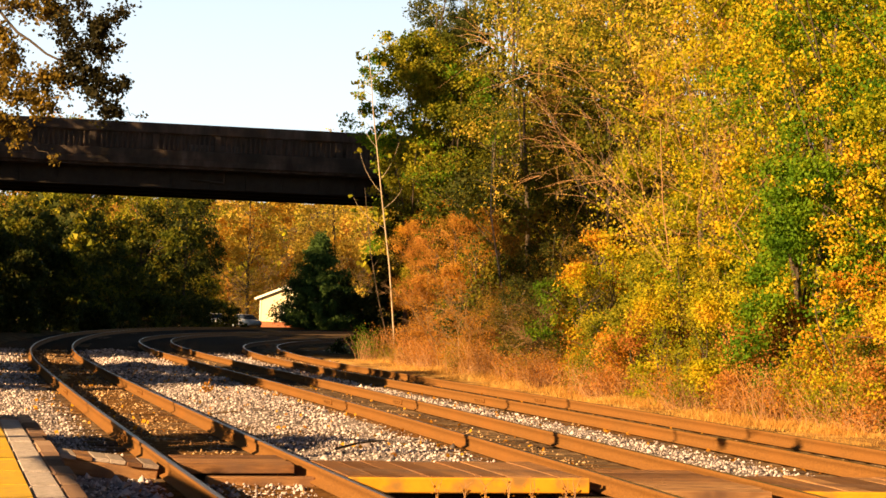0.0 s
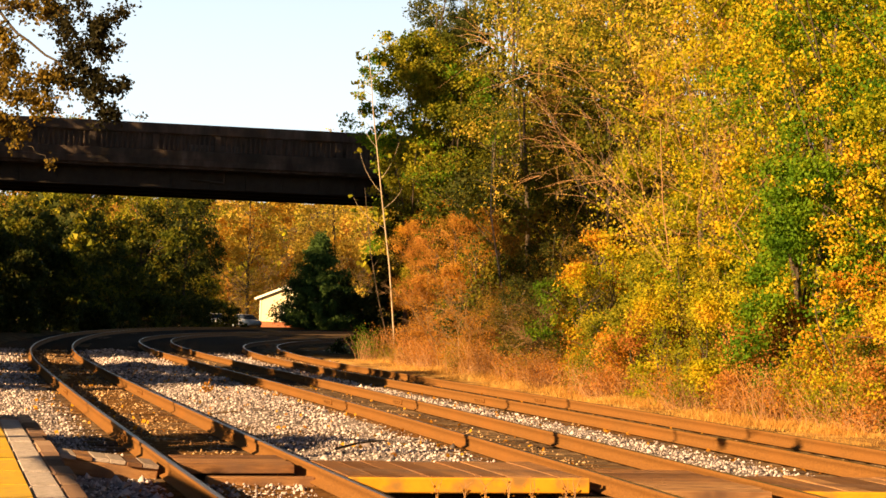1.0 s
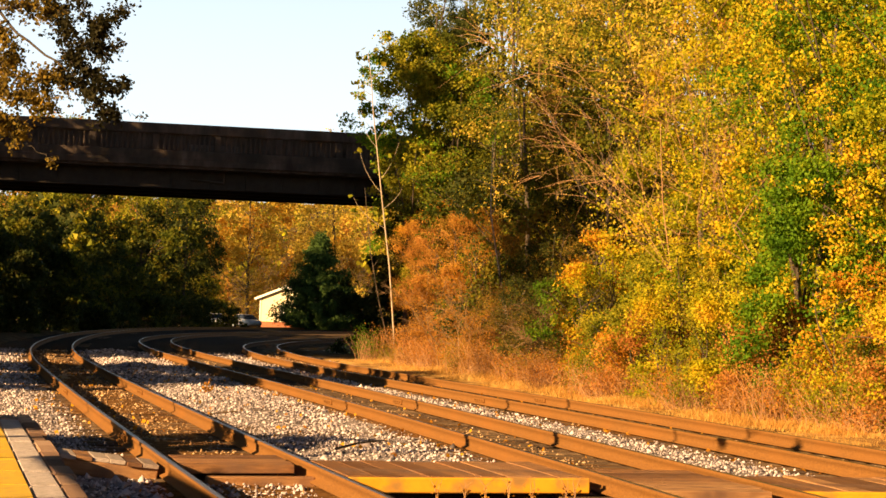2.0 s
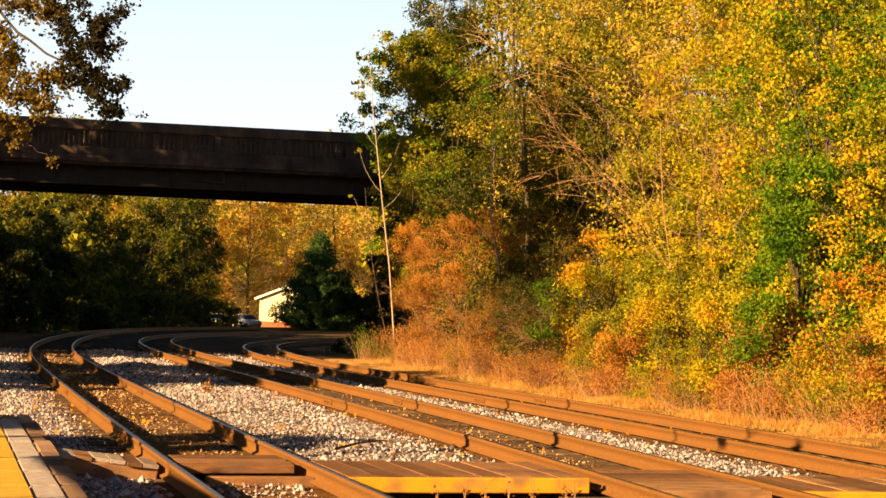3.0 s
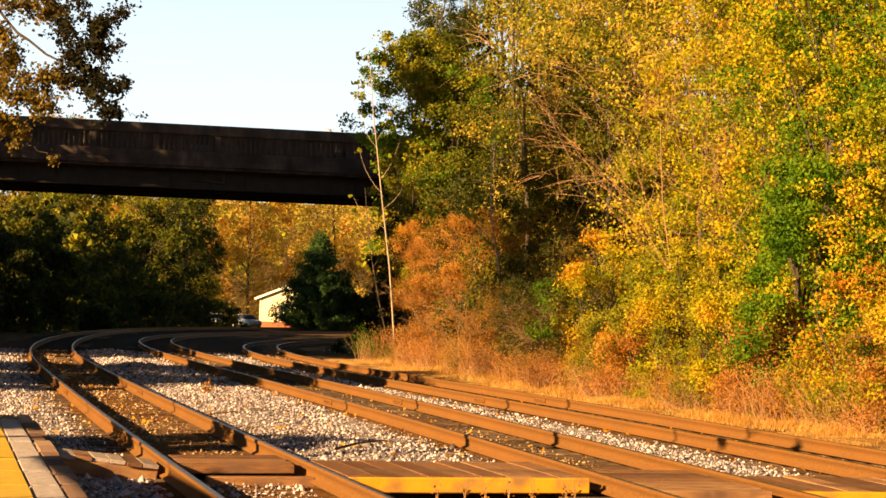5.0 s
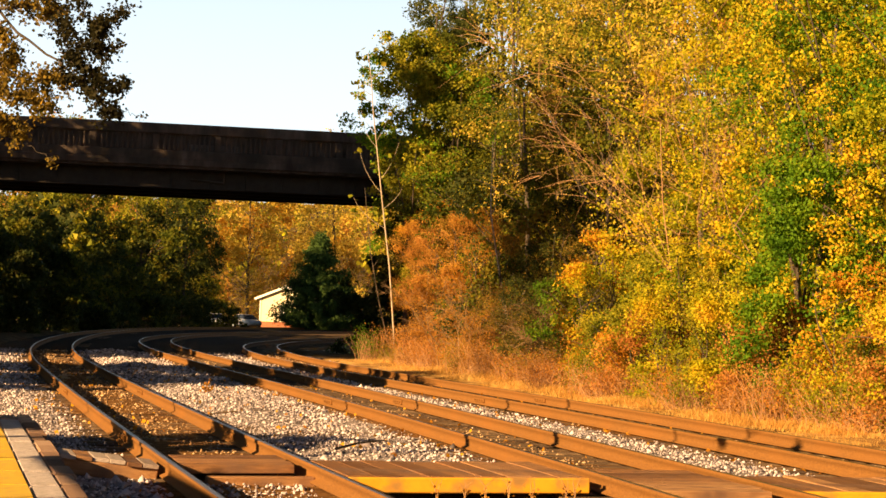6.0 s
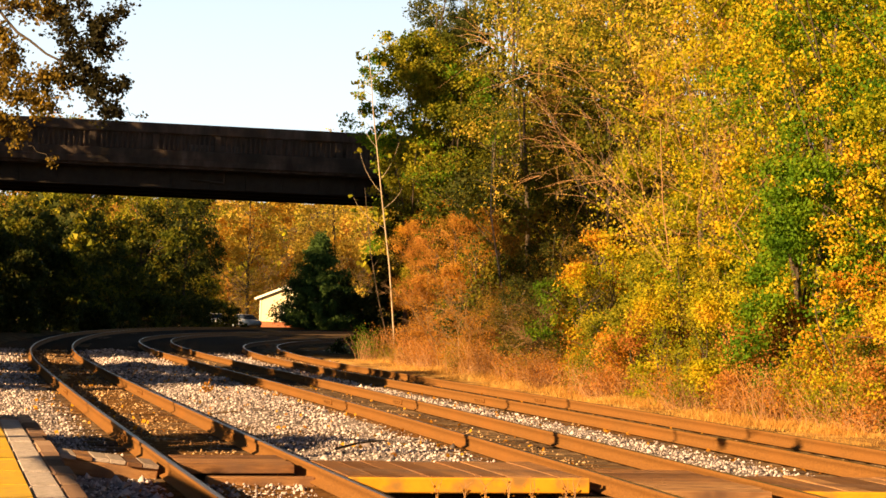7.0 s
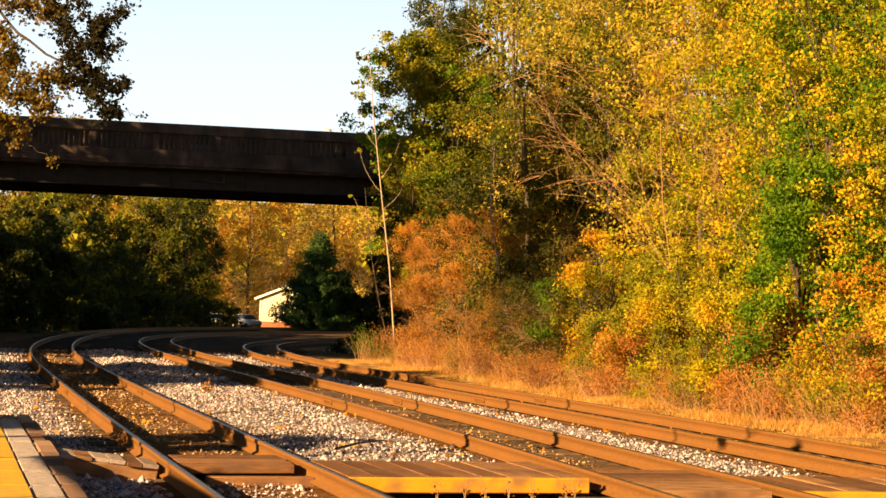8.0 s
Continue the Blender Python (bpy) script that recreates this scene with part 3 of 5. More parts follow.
def build_ramp():
    """Short boards sloping from the platform's edge down to the first rail, with a beam along their front."""
    rp = thing("boarding_ramp", (0, 0, 0), "weathered grey-brown boards sloping from platform to rail", "ramp", "timber track crossing")
    o0, o1, s0, s1 = -1.84, -0.80, 3.95, 4.72
    n = 6
    w = (o1 - o0) / n
    slope = math.degrees(math.atan2(0.115, o1 - o0))
    for k in range(n):
        x, y, t = on_track(0, (s0 + s1) / 2 + RNG.uniform(-0.03, 0.03), o0 + (k + 0.5) * w)
        z = 0.055 - 0.115 * (k + 0.5) / n + RNG.uniform(-0.006, 0.006)
        part("plank", box(w - 0.006, s1 - s0, 0.045, (0, 0, -0.0225), 0.006), M_PLANK if k % 3 == 1 else M_GREYWOOD, rp, m=pose(x, y, z, 0, slope, math.degrees(t) + RNG.uniform(-0.6, 0.6)))
    x, y, t = on_track(0, s0 + 0.06, (o0 + o1) / 2 + 0.02)
    part("front_beam", box(o1 - o0 - 0.04, 0.08, 0.16, (0, 0, -0.08), 0.012), M_PLANK, rp, "brown front beam", m=pose(x, y, -0.05, 0, slope, math.degrees(t)))
    for o in (o0 + 0.12, o1 - 0.1):
        x, y, t = on_track(0, s0 + 0.36, o)
        part("bearer", box(0.1, 0.5, 0.26, (0, 0, -0.13), 0.01), M_TIE, rp, m=pose(x, y, -0.02 if o < -1.5 else -0.11, 0, 0, math.degrees(t)))


build_ramp()
build_crossing("rusty-brown plank deck between two rails", 0, 3.75, 4.95, -0.62, 0.66, -0.03, 5, across=True)
build_crossing("brown plank deck with yellow painted beam between tracks", 0, 2.42, 4.25, 0.90, 3.47, -0.02, 9, M_YPLANK)
build_crossing("brown plank deck between two rails", 1, 2.35, 4.75, -0.62, 0.66, -0.035, 7, across=True)
build_crossing("brown plank deck with yellow painted beam between tracks", 1, 2.4, 4.0, 0.90, 3.10, -0.02, 8, M_YPLANK)


# a loose timber between the rails in front of the deck
x, y, t = on_track(0, 3.42, 0.2)
tagged(part("timber", box(1.15, 0.16, 0.11, (0, 0, 0), 0.012), M_PLANK, None, m=pose(x, y, -0.18, 0, 0, math.degrees(t))), "grey weathered timber lying between two rails", "timber")

# ---- vegetation ----
def crown_points(n_clumps, centre, radii, per, clump=(0.35, 0.8), skirt=False):
    """Billowing crown: lobes on an uneven outline, leaf clumps on the lobes' skins. skirt: keeps its width down to the ground."""
    radii = np.asarray(radii, float)
    n_lobes = max(10, n_clumps // 9)
    z = RNG.uniform(-1, 1, n_lobes)
    prof = np.sqrt(np.clip(1 - np.abs(z) ** 2.4, 0.03, 1))
    if skirt:
        prof = np.where(z < 0, 1 - 0.10 * z ** 2, prof)
    a = RNG.uniform(0, 2 * np.pi, n_lobes)
    q = np.where(RNG.uniform(0, 1, n_lobes) < 0.8, RNG.uniform(0.62, 1.0, n_lobes), np.sqrt(RNG.uniform(0, 1, n_lobes)) * 0.7)
    lobe = np.asarray(centre) + np.stack([np.cos(a) * q * prof, np.sin(a) * q * prof, z], 1) * radii
    lr = radii[0] * RNG.uniform(0.22, 0.46, n_lobes)
    pick = RNG.integers(0, n_lobes, n_clumps)
    d = RNG.normal(size=(n_clumps, 3))
    d[:, 2] += 0.35
    d /= np.linalg.norm(d, axis=1)[:, None]
    c = lobe[pick] + d * (lr[pick] * RNG.uniform(0.7, 1.05, n_clumps))[:, None]
    c[:, 2] = np.maximum(c[:, 2], 0.2)
    r = RNG.uniform(clump[0], clump[1], n_clumps)[:, None] * 0.72 * np.array([[1.0, 1.0, 0.7]])
    return c, clump_points(c, r, per)


def limbs(base, top, centres, r0, n, mid=0.5):
    """Trunk and limbs to some of the clumps, as tapered bent tubes."""
    base, top = np.array(base, float), np.array(top, float)
    k = 8
    t = np.linspace(0, 1, k)[:, None]
    wob = np.cumsum(RNG.normal(0, 0.09, (k, 3)) * np.array([1, 1, 0.2]), axis=0)
    wob -= t * wob[-1]
    trunk = base + (top - base) * t + wob
    tubes = [tube(trunk, np.linspace(r0, r0 * 0.25, k), 7)]
    pick = RNG.choice(len(centres), min(n, len(centres)), replace=False)
    for j in pick:
        c = centres[j]
        s = np.clip((c[2] - base[2]) / max(0.1, top[2] - base[2]) * RNG.uniform(0.4, 0.85), 0.08, 0.95)
        a = base + (top - base) * s
        m = (a + c) / 2 + np.array([0, 0, 0.12 * np.linalg.norm(c - a)]) + RNG.normal(0, 0.12, 3)
        u = np.linspace(0, 1, 6)[:, None]
        path = (1 - u) ** 2 * a + 2 * u * (1 - u) * m + u ** 2 * c
        rr = r0 * 0.32 * RNG.uniform(0.5, 1.1)
        tubes.append(tube(path, np.linspace(rr, 0.008, 6), 5))
    return tubes


def tree(at, height, crown_r, leaf, label, leaf_size=0.12, clumps=120, per=90, low=0.12, limbs_n=22, r0=0.16, category="tree", second=None, name="tree", bark=None, squash=1.0, shape=0.0, plain=False):
    x, y = at
    z = float(ground_height(np.array([x]), np.array([y]))[0])
    ob = thing(name, (x, y, z - 0.05), label, category)
    ch = height * (1 - low) / 2
    cz = height * low + ch
    c, p = crown_points(clumps, (0, 0, cz), (crown_r, crown_r * squash, ch), per, clump=(max(0.3, 0.14 * crown_r), max(0.6, 0.34 * crown_r)), skirt=low < 0.05)
    if shape:
        # narrower towards the top
        f = lambda q: np.clip(1.25 - shape * (q[:, 2:3] / height), 0.08, 1.4)
        p[:, :2] *= f(p)
        c[:, :2] *= f(c)
    v, fa = join_tubes(limbs((0, 0, 0), (RNG.normal(0, 0.3), RNG.normal(0, 0.3), height * 0.86), c, r0, limbs_n))
    ob_mesh("trunk", mesh_from("trunk", v, fa, [bark or M_BARK]), ob, "branching bark-covered trunk")
    # leaves deep inside the crown
    size = min(0.24, max(0.09, 0.04 * crown_r))
    if leaf_size >= 0.24:
        size = 0.38
    k = int(16.0 * crown_r * height / size)
    a, q, zz = RNG.uniform(0, 2 * np.pi, k), 0.72 * np.sqrt(RNG.uniform(0, 1, k)) * crown_r, RNG.uniform(-0.92, 0.90, k)
    pr = np.sqrt(np.clip(1 - np.abs(zz) ** 2.4, 0.05, 1))
    inner = np.stack([np.cos(a) * q * pr, np.sin(a) * q * pr * squash, cz + zz * ch], 1)
    if low < 0.05 or clumps > 100:
        v, fa = leaf_geometry(inner, size, plain=True)
        ob_mesh("inner_foliage", mesh_from("inner_foliage", v, fa, [LEAF[leaf]]), ob, "shaded inner leaves")
    if second:
        # patches of the second colour hang together
        g = np.sin(p[:, 0] * 1.7 + x) + np.sin(p[:, 2] * 1.3 + y) + np.sin(p[:, 1] * 1.9)
        m = (g + RNG.normal(0, 0.6, len(p))) > np.quantile(g, 1 - second[1])
        v, fa = leaf_geometry(p[m], leaf_size, plain=plain)
        ob_mesh("foliage", mesh_from("foliage", v, fa, [LEAF[second[0]]]), ob, second[0] + " leaves")
        p = p[~m]
    v, fa = leaf_geometry(p, leaf_size, plain=plain)
    ob_mesh("crown", mesh_from("crown", v, fa, [LEAF[leaf]]), ob)
    return ob


def twig_bush(at, height, radius, label, n=160, material=None, leaf=None, leaves=600, leaf_size=0.07):
    """Bare arching twigs rising from a base, with a few dry leaves."""
    x, y = at
    z = float(ground_height(np.array([x]), np.array([y]))[0])
    ob = thing("brush", (x, y, z - 0.03), label, "bush")
    tubes, tips = [], []
    for k in range(n):
        a = RNG.uniform(0, 2 * np.pi)
        r = radius * RNG.uniform(0.2, 1.0)
        b = np.array([RNG.normal(0, radius * 0.35), RNG.normal(0, radius * 0.35), 0])
        h = height * RNG.uniform(0.4, 1.0)
        e = b + np.array([math.cos(a) * r, math.sin(a) * r, h])
        m = b + (e - b) * 0.5 + np.array([0, 0, h * 0.25])
        u = np.linspace(0, 1, 5)[:, None]
        path = (1 - u) ** 2 * b + 2 * u * (1 - u) * m + u ** 2 * e + RNG.normal(0, 0.03, (5, 3))
        path[0] = b
        tubes.append(tube(path, np.linspace(0.008, 0.003, 5), 3))
        tips.append(path[2:])
    v, f = join_tubes(tubes)
    ob_mesh("brushwood", mesh_from("brushwood", v, f, [material or M_TWIG]), ob)
    if leaf:
        t = np.concatenate(tips)
        p = t[RNG.integers(0, len(t), leaves)] + RNG.normal(0, 0.16, (leaves, 3))
        p[:, 2] = np.maximum(p[:, 2], 0.05)
        v, f = leaf_geometry(p, leaf_size, plain=True)
        ob_mesh("foliage", mesh_from("foliage", v, f, [LEAF[leaf]]), ob)
    return ob


def bare_tree(at, height, label, spread=1.0, n=7, material=None, lean=0.0, thick=0.028):
    """Leafless arching limbs that fork three times into fine twigs."""
    x, y = at
    z = float(ground_height(np.array([x]), np.array([y]))[0])
    ob = thing("bare_tree", (x, y, z - 0.05), label, "bare tree")
    tubes = []

    def grow(p, d, length, r, level):
        u = np.linspace(0, 1, 5)[:, None]
        bend = RNG.normal(0, 0.16, 3) * length + np.array([0, 0, -0.05 * length * level])
        path = p + d * length * u + bend * u ** 2 + RNG.normal(0, 0.01 * length, (5, 3)) * u
        tubes.append(tube(path, np.linspace(r, r * 0.45, 5), 5 if level < 2 else 3))
        if level >= 3:
            return
        for k in range((5, 5, 5)[level]):
            s = RNG.integers(2, 5)
            e = d + RNG.normal(0, 0.55, 3) * np.array([1, 1, 0.7])
            grow(path[s], e / np.linalg.norm(e), length * RNG.uniform(0.45, 0.7), max(0.005, r * 0.42), level + 1)

    for k in range(n):
        d = np.array([lean + RNG.normal(0, 0.34 * spread), RNG.normal(0, 0.3), 1.0])
        tubes.clear()
        grow(np.array([RNG.normal(0, 0.3), RNG.normal(0, 0.2), 0.0]), d / np.linalg.norm(d), height * RNG.uniform(0.45, 0.62), thick, 0)
        v, f = join_tubes(tubes)
        ob_mesh("stem", mesh_from("stem", v, f, [material or M_BARETWIG]), ob, "bare forking stem")
    return ob


def bank(u, d):
    """A place along the right-hand wood's edge: u from 0 near the camera to 1 at the bridge, d metres into the wood."""
    x = np.interp(u, (-0.3, 0, 0.2, 0.45, 0.7, 1.0, 1.3), (13.8, 9.9, 7.3, 4.3, 1.9, -2.2, -3.6))
    y = np.interp(u, (-0.3, 0, 0.2, 0.45, 0.7, 1.0, 1.3), (16.5, 27.0, 34.0, 43.0, 54.0, 71.0, 84.0))
    return float(x + d * 0.95), float(y + d * 0.3)


def build_right_wood():
    T = (
        # u, depth, height, radius, leaf, second, label
        (-0.12, 3.6, 9.0, 3.0, "green", ("yellow", 0.4), "vine-covered tree with green and yellow autumn leaves"),
        (0.03, 3.2, 8.5, 2.6, "green", ("yellow", 0.5), "green vine-covered tree with yellow patches"),
        (0.13, 2.9, 9.0, 2.4, "yellow", ("green", 0.45), "tall tree covered in yellow and green vine leaves"),
        (0.23, 3.2, 9.5, 2.5, "yellow", ("green", 0.4), "tall tree covered in yellow and green vine leaves"),
        (0.32, 3.0, 10.0, 2.6, "yellow", ("green", 0.35), "tall vine-covered tree with yellow and green leaves"),
        (0.27, 1.2, 5.2, 1.35, "green", None, "dense green vine-covered small tree"),
        (0.40, 3.2, 10.0, 2.4, "yellow", ("green", 0.35), "golden-leaved autumn tree beside bare brush"),
        (0.49, 5.4, 12.5, 2.8, "yellow", ("rust", 0.25), "tall golden-brown thinning autumn tree"),
        (0.57, 4.6, 10.0, 2.4, "yellow", ("gold", 0.4), "yellow and gold tree at the wood's edge"),
        (0.75, 4.8, 11.4, 3.0, "olive", ("gold", 0.4), "golden olive and bronze tree at the wood's edge"),
        (0.68, 2.6, 10.2, 2.6, "olive", ("bronze", 0.4), "dark olive-green tree at the wood's edge"),
        (0.80, 2.6, 10.6, 2.7, "dark", ("olive", 0.45), "dark olive-green tree at the wood's edge"),
        (0.93, 3.2, 10.0, 2.5, "olive", ("green", 0.35), "olive-green tree beside the bridge"),
        (1.10, 3.2, 13.0, 2.6, "olive", ("gold", 0.4), "tall olive and gold tree beside the bridge"),
        (1.16, 3.0, 17.0, 2.2, "dark", None, "very tall dark olive tree beside the bridge"),
        (1.05, 6.0, 17.0, 3.8, "gold", ("pale", 0.4), "very tall golden-olive tree beside the bridge"),
        (0.82, 6.0, 17.5, 4.4, "pale", ("gold", 0.5), "very tall pale golden tree in the wood"),
        (0.64, 6.5, 16.5, 4.4, "pale", ("yellow", 0.5), "very tall golden tree in the wood"),
        (0.05, 8.5, 14.5, 4.8, "gold", ("green", 0.4), "tall golden-green tree behind the vines"),
        (0.25, 8.5, 15.5, 4.8, "gold", ("green", 0.3), "tall golden-green tree behind the vines"),
        (0.42, 9.5, 16.0, 4.8, "gold", ("yellow", 0.4), "tall golden tree deep in the wood"),
        (0.40, 6.0, 14.5, 3.0, "gold", ("green", 0.45), "tall golden-green tree behind the vines"),
        (0.60, 7.6, 12.5, 3.2, "olive", ("gold", 0.4), "olive tree deep in the wood"),
        (-0.22, 7.0, 12.5, 4.0, "green", ("gold", 0.4), "tall leafy tree behind the vines"),
        (0.14, 7.2, 13.0, 3.4, "gold", ("green", 0.4), "tall leafy tree behind the vines"),
        (0.02, 17.0, 17.0, 5.5, "gold", ("olive", 0.4), "tall leafy tree deep in the wood"),
        (0.22, 18.0, 18.0, 5.5, "gold", ("olive", 0.4), "tall leafy tree deep in the wood"),
        (-0.10, 12.0, 15.0, 5.5, "gold", ("green", 0.4), "tall leafy tree deep in the wood"),
        (0.12, 13.0, 17.0, 5.5, "gold", ("olive", 0.4), "tall leafy tree deep in the wood"),
        (0.32, 14.0, 18.0, 5.5, "gold", ("olive", 0.4), "tall golden tree deep in the wood"),
        (0.52, 13.0, 19.0, 5.5, "gold", ("olive", 0.4), "tall golden tree deep in the wood"),
    )
    for u, d, h, r, lf, sec, lab in T:
        deep = d > 7
        tree(bank(u, d), h, r, lf, lab, leaf_size=0.20 if d > 11 else 0.13 if deep else 0.074 if u < 0.28 else 0.084 if u < 0.6 else 0.10, clumps=200 if deep else 330, per=120 if deep else 92 if u < 0.28 else 76 if u < 0.6 else 62, low=0.02, second=sec, r0=0.15, plain=deep)
    for x, y, h in ((16.0, 40.0, 20.0), (21.0, 46.0, 22.0), (25.0, 55.0, 23.0), (19.0, 60.0, 22.0), (26.0, 38.0, 20.0), (14.0, 70.0, 20.0)):
        tree((x, y), h, 5.5, "gold", "tall leafy tree at the back of the wood", leaf_size=0.3, clumps=260, per=90, low=0.02, second=("olive", 0.4), r0=0.25, plain=True)
    # dark trees added to close sky gaps and imitate a shaded hollow
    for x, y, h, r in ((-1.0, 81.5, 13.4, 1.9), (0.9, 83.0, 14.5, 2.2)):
        tree((x, y), h, r, "dark", "added dark tree that stands in for a shaded hollow", leaf_size=0.16, clumps=240, per=90, low=0.3, r0=0.15, plain=True)
    tree(bank(1.12, 1.45), 13.8, 2.5, "gold", "tall yellow-green tree beside the bridge", leaf_size=0.12, clumps=380, per=85, low=0.48, second=("green", 0.35), r0=0.15)
    for x, y, h, r, lf, sec in ((3.0, 97.0, 20.0, 4.6, "gold", ("olive", 0.35)), (7.5, 99.0, 21.0, 5.0, "pale", ("gold", 0.5)), (12.0, 97.0, 21.0, 5.0, "pale", ("yellow", 0.5)), (16.5, 95.0, 21.0, 5.0, "yellow", ("gold", 0.4)), (5.0, 109.0, 22.0, 5.2, "gold", ("olive", 0.3)), (10.5, 110.0, 23.0, 5.2, "gold", ("pale", 0.4))):
        tree((x, y), h, r, lf, "tall golden autumn tree beyond the bridge", leaf_size=0.24, clumps=230, per=80, low=0.02, second=sec, r0=0.25, plain=True)
    S = (
        (-0.06, 1.2, 2.3, 1.2, "yellow", ("rust", 0.4), "yellow and rust coloured shrub"),
        (0.02, 1.1, 2.5, 1.3, "yellow", ("orange", 0.4), "yellow and orange leafed shrub"),
        (0.08, 1.2, 2.0, 1.1, "rust", ("yellow", 0.4), "rust-brown shrub with yellow leaves"),
        (0.14, 0.7, 2.4, 1.2, "yellow", ("rust", 0.4), "yellow and rust coloured shrub"),
        (0.20, 0.9, 2.8, 1.3, "yellow", ("orange", 0.35), "yellow and orange shrub under the vines"),
        (0.26, 1.0, 2.2, 1.1, "gold", ("rust", 0.5), "golden shrub with dry leaves"),
        (0.33, 0.9, 3.0, 1.4, "yellow", ("rust", 0.35), "bright yellow and rust leafed shrub"),
        (0.41, 0.9, 3.6, 1.4, "yellow", ("gold", 0.4), "bright yellow and gold leafed shrub"),
        (0.46, 1.3, 3.2, 1.3, "gold", ("orange", 0.35), "orange and gold leafed shrub"),
        (0.52, 0.9, 3.8, 1.4, "yellow", ("orange", 0.3), "bright yellow and orange leafed shrub"),
        (0.60, 1.2, 3.6, 1.6, "olive", ("green", 0.35), "olive and green shrub at the wood's foot"),
        (0.68, 1.3, 4.4, 1.7, "bronze", ("dark", 0.5), "dark and bronze-brown shrub among straw grass"),
        (0.75, 1.2, 4.8, 1.7, "bronze", ("rust", 0.5), "dry bronze-brown shrub among straw grass"),
        (0.82, 1.2, 5.4, 1.8, "rust", ("orange", 0.3), "tall dry orange-brown shrub"),
        (0.89, 1.4, 6.0, 1.8, "rust", ("weed", 0.35), "tall dry orange-brown shrub"),
        (0.96, 1.6, 6.2, 1.8, "rust", ("orange", 0.3), "tall dry orange-brown shrub beside the bridge"),
        (1.02, 2.0, 4.6, 1.5, "rust", ("gold", 0.3), "dry orange-brown shrub beside the bridge"),
    )
    for u, d, h, r, lf, sec, lab in S:
        tree(bank(u, d), h, r, lf, lab, leaf_size=0.085 if u < 0.66 else 0.055, clumps=120 if u < 0.66 else 170, per=110 if u < 0.66 else 190, low=0.0, second=sec, r0=0.04, plain=True, category="shrub", name="shrub", limbs_n=30)
    for k in range(11):
        u = -0.02 + k * 0.052
        tree(bank(u, RNG.uniform(0.3, 0.7)), RNG.uniform(1.5, 2.3), RNG.uniform(0.7, 1.0), ("weed", "gold", "yellow")[k % 3], "low orange and yellow leafed shrub at the wood's foot", leaf_size=0.07, clumps=70, per=70, low=0.0, second=(("gold", "orange", "rust")[k % 3], 0.3), r0=0.03, plain=True, category="shrub", name="shrub", limbs_n=20)
    for k in range(34):
        u = -0.08 + k * 0.0315
        twig_bush(bank(u, RNG.uniform(-0.35, 0.7)), RNG.uniform(0.6, 1.35), RNG.uniform(0.6, 1.0), "reddish-brown dry brush in straw grass", n=120, leaf=("weed", "rust", "weed", "gold", "orange")[k % 5], leaves=2600, leaf_size=0.05)


def build_verge():
    """Trodden straw strip between the ballast and the wood."""
    us = np.linspace(-0.3, 1.05, 110)
    ds = np.arange(-2.5, 1.6, 0.25)
    X, Y = np.zeros((110, len(ds))), np.zeros((110, len(ds)))
    for i, u in enumerate(us):
        for j, dd in enumerate(ds):
            X[i, j], Y[i, j] = bank(u, dd)
    Z = ground_height(X.ravel(), Y.ravel()).reshape(X.shape)
    Z = np.maximum(Z, -0.33) + 0.025 + 0.035 * fbm(X * 2, Y * 2, 3.0)
    n = len(ds)
    i = (np.arange(109)[:, None] * n + np.arange(n - 1)[None, :]).ravel()
    ob = ob_mesh("verge", mesh_from("verge", np.stack([X, Y, Z], -1).reshape(-1, 3), np.stack([i, i + 1, i + n + 1, i + n], 1), [M_STRAW]))
    tagged(ob, "trodden straw-coloured grass verge beside the track", "verge", kind="structure")


def build_grass():
    n = 90000
    u = RNG.uniform(-0.15, 1.02, n)
    d = RNG.uniform(-2.3, 0.9, n)
    x = np.interp(u, (-0.3, 0, 0.2, 0.45, 0.7, 1.0), (13.8, 9.9, 7.3, 4.3, 1.9, -2.2)) + d * 0.95
    y = np.interp(u, (-0.3, 0, 0.2, 0.45, 0.7, 1.0), (16.5, 27.0, 34.0, 43.0, 54.0, 71.0)) + d * 0.3
    keep = RNG.uniform(0, 1, n) < np.clip((d + 2.4) / 1.6, 0.12, 1)
    x, y, d = x[keep], y[keep], d[keep]
    n = len(x)
    z = np.maximum(ground_height(x, y), -0.33)
    h = RNG.uniform(0.05, 0.20, n) * np.clip(0.5 + (d + 2.2) * 0.3, 0.4, 1.5) * (1 + 0.8 * np.clip(fbm(x * 3, y * 3, 5.0), -0.6, 1.2))
    a = RNG.uniform(0, 2 * np.pi, n)
    lean = RNG.uniform(0.2, 1.3, n) * h
    w = 0.006
    b = np.stack([x, y, z - 0.02], 1)
    side = np.stack([-np.sin(a), np.cos(a), np.zeros(n)], 1) * w
    m = b + np.stack([np.cos(a) * lean * 0.35, np.sin(a) * lean * 0.35, h * 0.6], 1)
    t = b + np.stack([np.cos(a) * lean, np.sin(a) * lean, h], 1)
    v = np.stack([b - side, b + side, m + side * 0.7, m - side * 0.7, t], 1).reshape(-1, 3)
    i = np.arange(n)[:, None] * 5
    f = np.concatenate([i + np.array([[0, 1, 2]]), i + np.array([[0, 2, 3]]), i + np.array([[3, 2, 4]])])
    ob = ob_mesh("dry_grass", mesh_from("dry_grass", v, f, [LEAF["grass"]]))
    tagged(ob, "straw-coloured dry grass along the track bed", "grass", kind="stuff")


